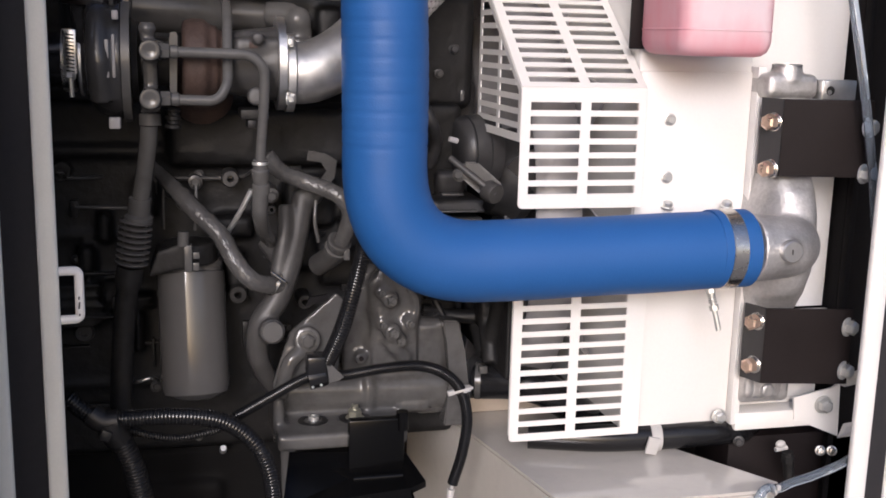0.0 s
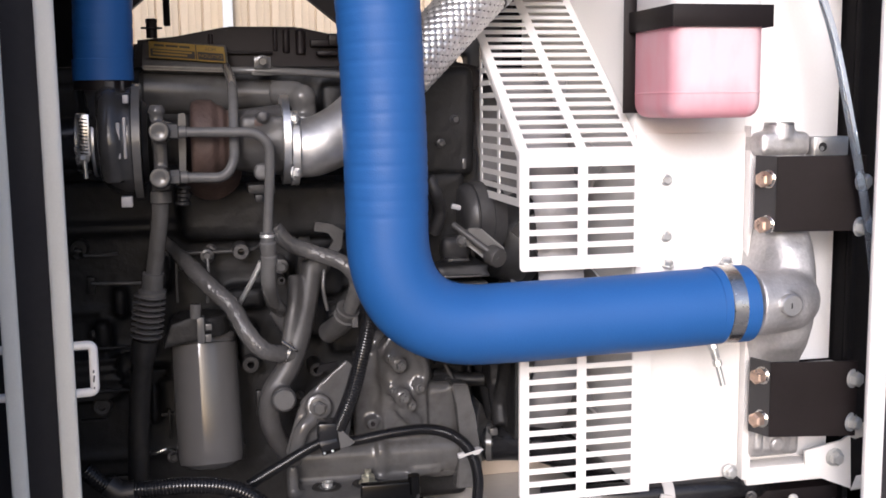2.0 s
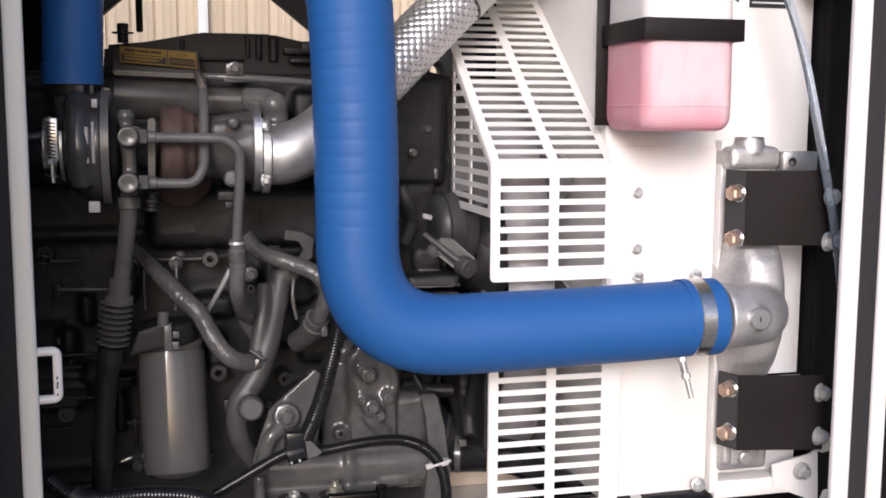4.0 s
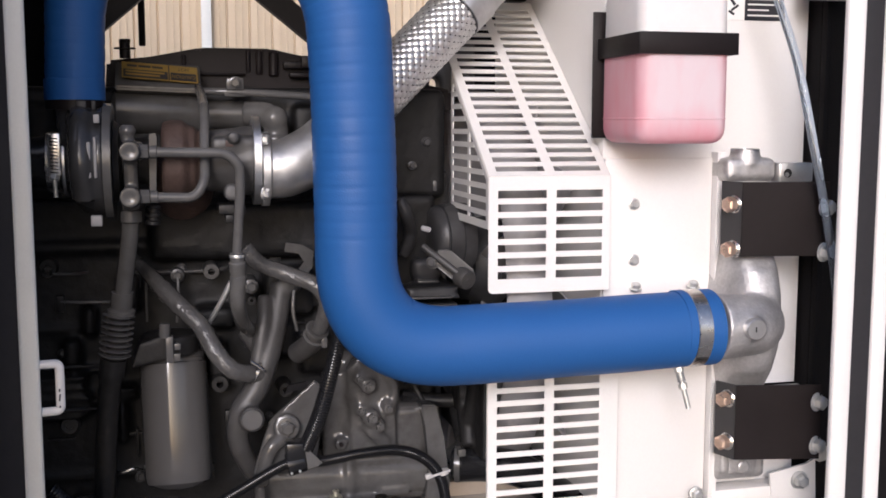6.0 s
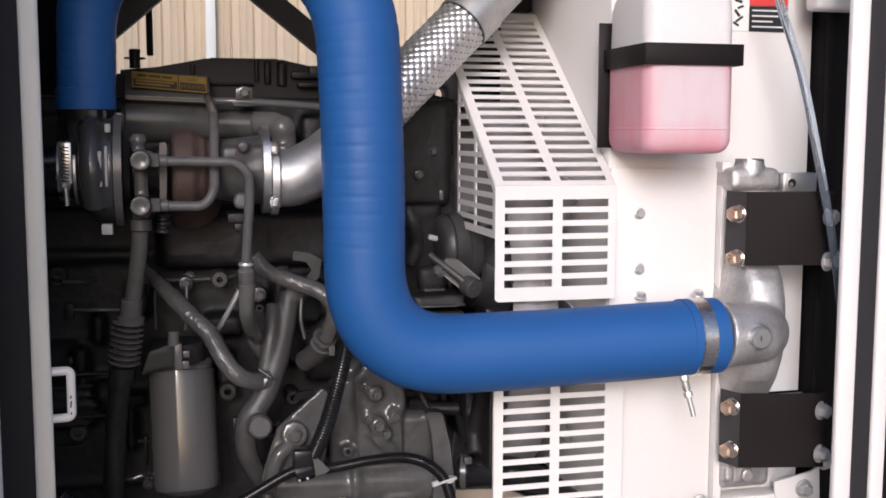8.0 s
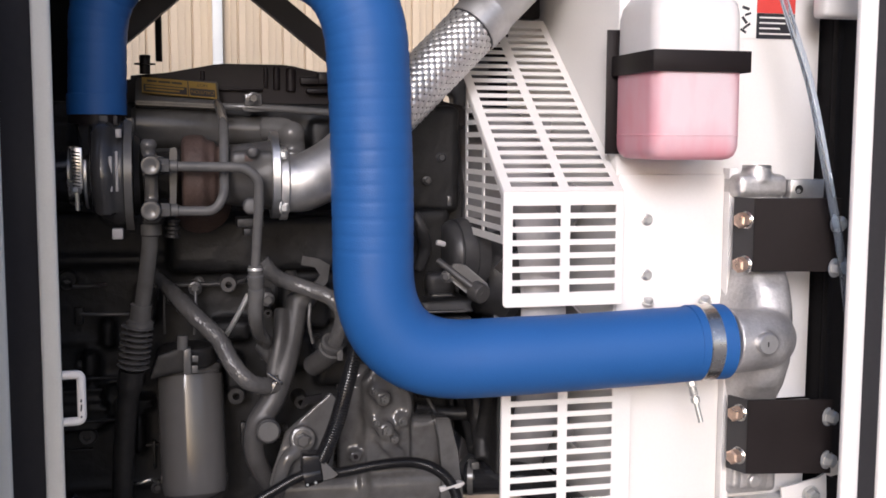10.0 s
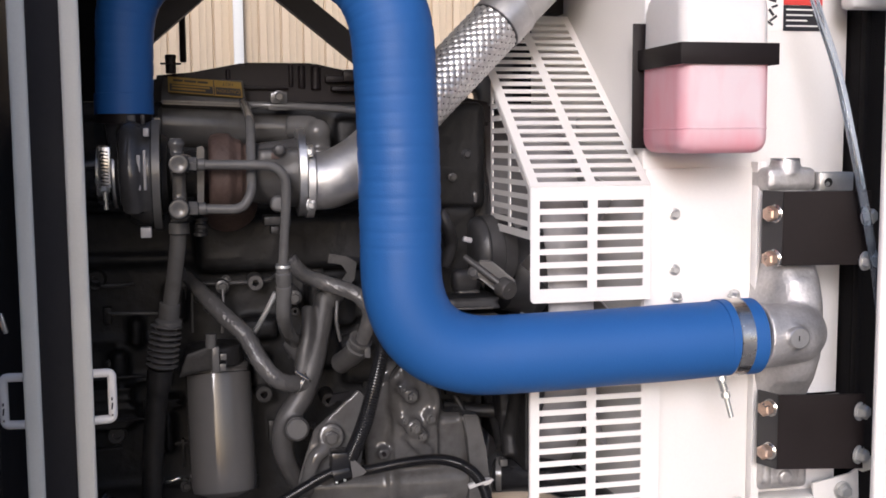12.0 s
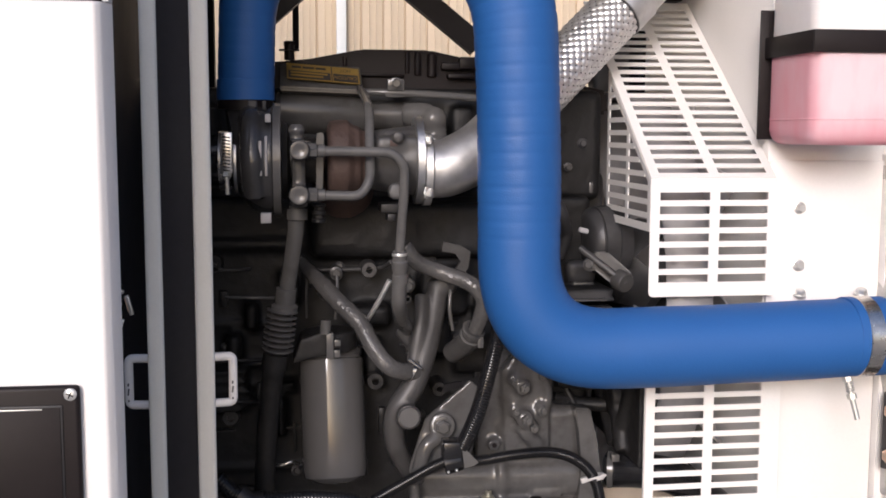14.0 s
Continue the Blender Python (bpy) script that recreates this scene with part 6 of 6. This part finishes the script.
def drain_fittings():
    t = thing("drain_valve", (1.118, 1.33, 0.724), "small drain valve with white cap on black base rail", "valve")
    bm = bmesh.new()
    box(bm, (1.04, 1.4, 0.747), (1.30, 1.52, 0.60), 0.004)
    part("rail", bm, BLACK, t)
    bm = bmesh.new()
    ball(bm, (1.095, 1.33, 0.759), 0.009, (1, 0.6, 0.8))
    rod(bm, (1.086, 1.33, 0.75), (1.107, 1.33, 0.753), 0.004)
    part("white_cap", bm, TIE, t)
    bm = bmesh.new()
    rod(bm, (1.116, 1.34, 0.74), (1.123, 1.34, 0.694), 0.009)
    lathe(bm, (1.117, 1.34, 0.734), (0, 0, -1), [(0, 0.011), (0.012, 0.011)], 6)
    part("valve", bm, DARKSHADE, t)
    for p in ((1.178, 1.34, 0.738), (1.2, 1.34, 0.736)):
        bolt(p, (-0.4, -1, 0.3), 0.0068, STEEL, t, shank=0.006)
    bolt((1.035, 1.36, 0.757), (-0.4, -1, 0), 0.007, PIPECAST, t)


drain_fittings()


def hangers():
    """Dark bars seen against the bright wall behind the engine."""
    bm = bmesh.new()
    box(bm, (0.092, 2.15, 1.799), (0.106, 2.15, 1.584) [:1] + (2.17, 1.584), 0.003)
    solo("door_stay", bm, BLACK, "black steel stay hanging in the rear doorway", "stay")
    for a, b in (((0.28, 1.95, 1.728), (0.464, 1.95, 1.581)), ((0.156, 1.95, 1.732), (-0.011, 1.95, 1.586))):
        a, b = Vector(a), Vector(b)
        n = Vector((-(b - a).z, 0, (b - a).x)).normalized() * 0.022
        bm = bmesh.new()
        outline(bm, [a - n, b - n, b + n, a + n], 0.03, (0, 1, 0))
        solo("diagonal_brace", bm, BLACK, "dark painted diagonal brace across the rear doorway", "brace", "diagonal braces")
    bm = bmesh.new()
    box(bm, (0.791, 1.79, 1.657), (0.934, 1.83, 1.812), 0.003)
    solo("exhaust_baffle", bm, BLACK, "black sheet baffle above the fan guard", "baffle")
    bm = bmesh.new()
    box(bm, (1.161, 1.33, 1.621), (1.256, 1.37, 1.689), 0.008, seg=3)
    solo("frame_top_bracket", bm, WHITE, "white rounded bracket at the radiator frame top", "bracket")


hangers()


def warning_label():
    t = thing("caution_label", (0.141, 1.57, 1.501), "black and yellow caution label mounted upside down", "label")
    tl, tr, bl = [Vector(p) for p in ((0.083, 1.583, 1.516), (0.2, 1.583, 1.507), (0.084, 1.554, 1.49))]
    n = (tr - tl).cross(bl - tl).normalized()
    if n.y > 0:
        n = -n
    q = lambda u, v, h: tl + (tr - tl) * u + (bl - tl) * v + n * h

    def field(name, u0, u1, v0, v1, h, mat):
        b = bmesh.new()
        outline(b, [q(u0, v0, h), q(u1, v0, h), q(u1, v1, h), q(u0, v1, h)], 0.0006, -n)
        part(name, b, mat, t)

    field("yellow_field", 0, 1, 0, 1, 0.0045, YELLOW)
    field("black_panel", 0.02, 0.6, 0.46, 0.93, 0.0049, INK)
    field("black_panel", 0.64, 0.98, 0.46, 0.93, 0.0049, INK)
    field("divider", 0.612, 0.626, 0.02, 0.98, 0.0049, INK)
    for k in range(2):
        field("text_bar", 0.05, 0.56 - 0.06 * k, 0.53 + k * 0.19, 0.63 + k * 0.19, 0.0053, YELLOW)
    for u0, u1 in ((0.07, 0.2), (0.22, 0.38), (0.4, 0.54)):
        field("text_bar", u0, u1, 0.16, 0.28, 0.0049, INK)
    for u, v, h, mat, word in ((0.81, 0.695, 0.0115, YELLOW, "CAUTION"), (0.81, 0.23, 0.0115, INK, "HOT")):
        cu = bpy.data.curves.new("lettering", "FONT")
        cu.body, cu.align_x, cu.align_y, cu.size = word, "CENTER", "CENTER", h
        ob = new("lettering", cu)
        ax = -(tr - tl).normalized()
        ay = n.cross(ax)
        m = Matrix((ax, ay, n)).transposed().to_4x4()
        m.translation = q(u, v, 0.0055)
        ob.matrix_world = m @ Matrix.Diagonal((0.72, 1.0, 1.0, 1.0))
        cu.materials.append(mat)
        ob.parent = t
        ob.matrix_parent_inverse = Matrix.Translation(-t.location)


warning_label()


def loose_plug():
    t = thing("cable_plug", (-0.1260, 1.2200, 1.1830), "small metal plug and tags on dark leads", "plug")
    turn = pose(0, 0, 0, 0, -14, 0)
    bm = bmesh.new()
    box(bm, (-0.1245, 1.2200, 1.1950), (-0.1185, 1.227, 1.168), 0.0012, turn)
    part("tag", bm, ALU, t, "bright metal tag")
    bm = bmesh.new()
    box(bm, (-0.1252, 1.2190, 1.1920), (-0.1236, 1.2198, 1.1730), 0.0003, turn)
    part("tag_stripe", bm, COPPER, t)
    for a, b, m in (((-0.1355, 1.2250, 1.2015), (-0.1285, 1.2310, 1.1965), ALU), ((-0.1375, 1.2250, 1.1840), (-0.1325, 1.2310, 1.1750), ZINC), ((-0.1360, 1.2250, 1.1630), (-0.1315, 1.2310, 1.1440), ALU)):
        bm = bmesh.new(); box(bm, a, b, 0.001, pose(0, 0, 0, 0, 20, 0)); part("terminal", bm, m, t)
    bm = bmesh.new()
    tube(bm, curve_through([(-0.1320, 1.2330, 1.2070), (-0.1300, 1.2330, 1.1850), (-0.1350, 1.2330, 1.1610), (-0.1330, 1.2330, 1.1310), (-0.1360, 1.2350, 0.9810), (-0.1380, 1.2370, 0.8000), (-0.1380, 1.2370, 0.4200)], 6), 0.0024, 8)
    part("lead", bm, DARKSHADE, t)


loose_plug()
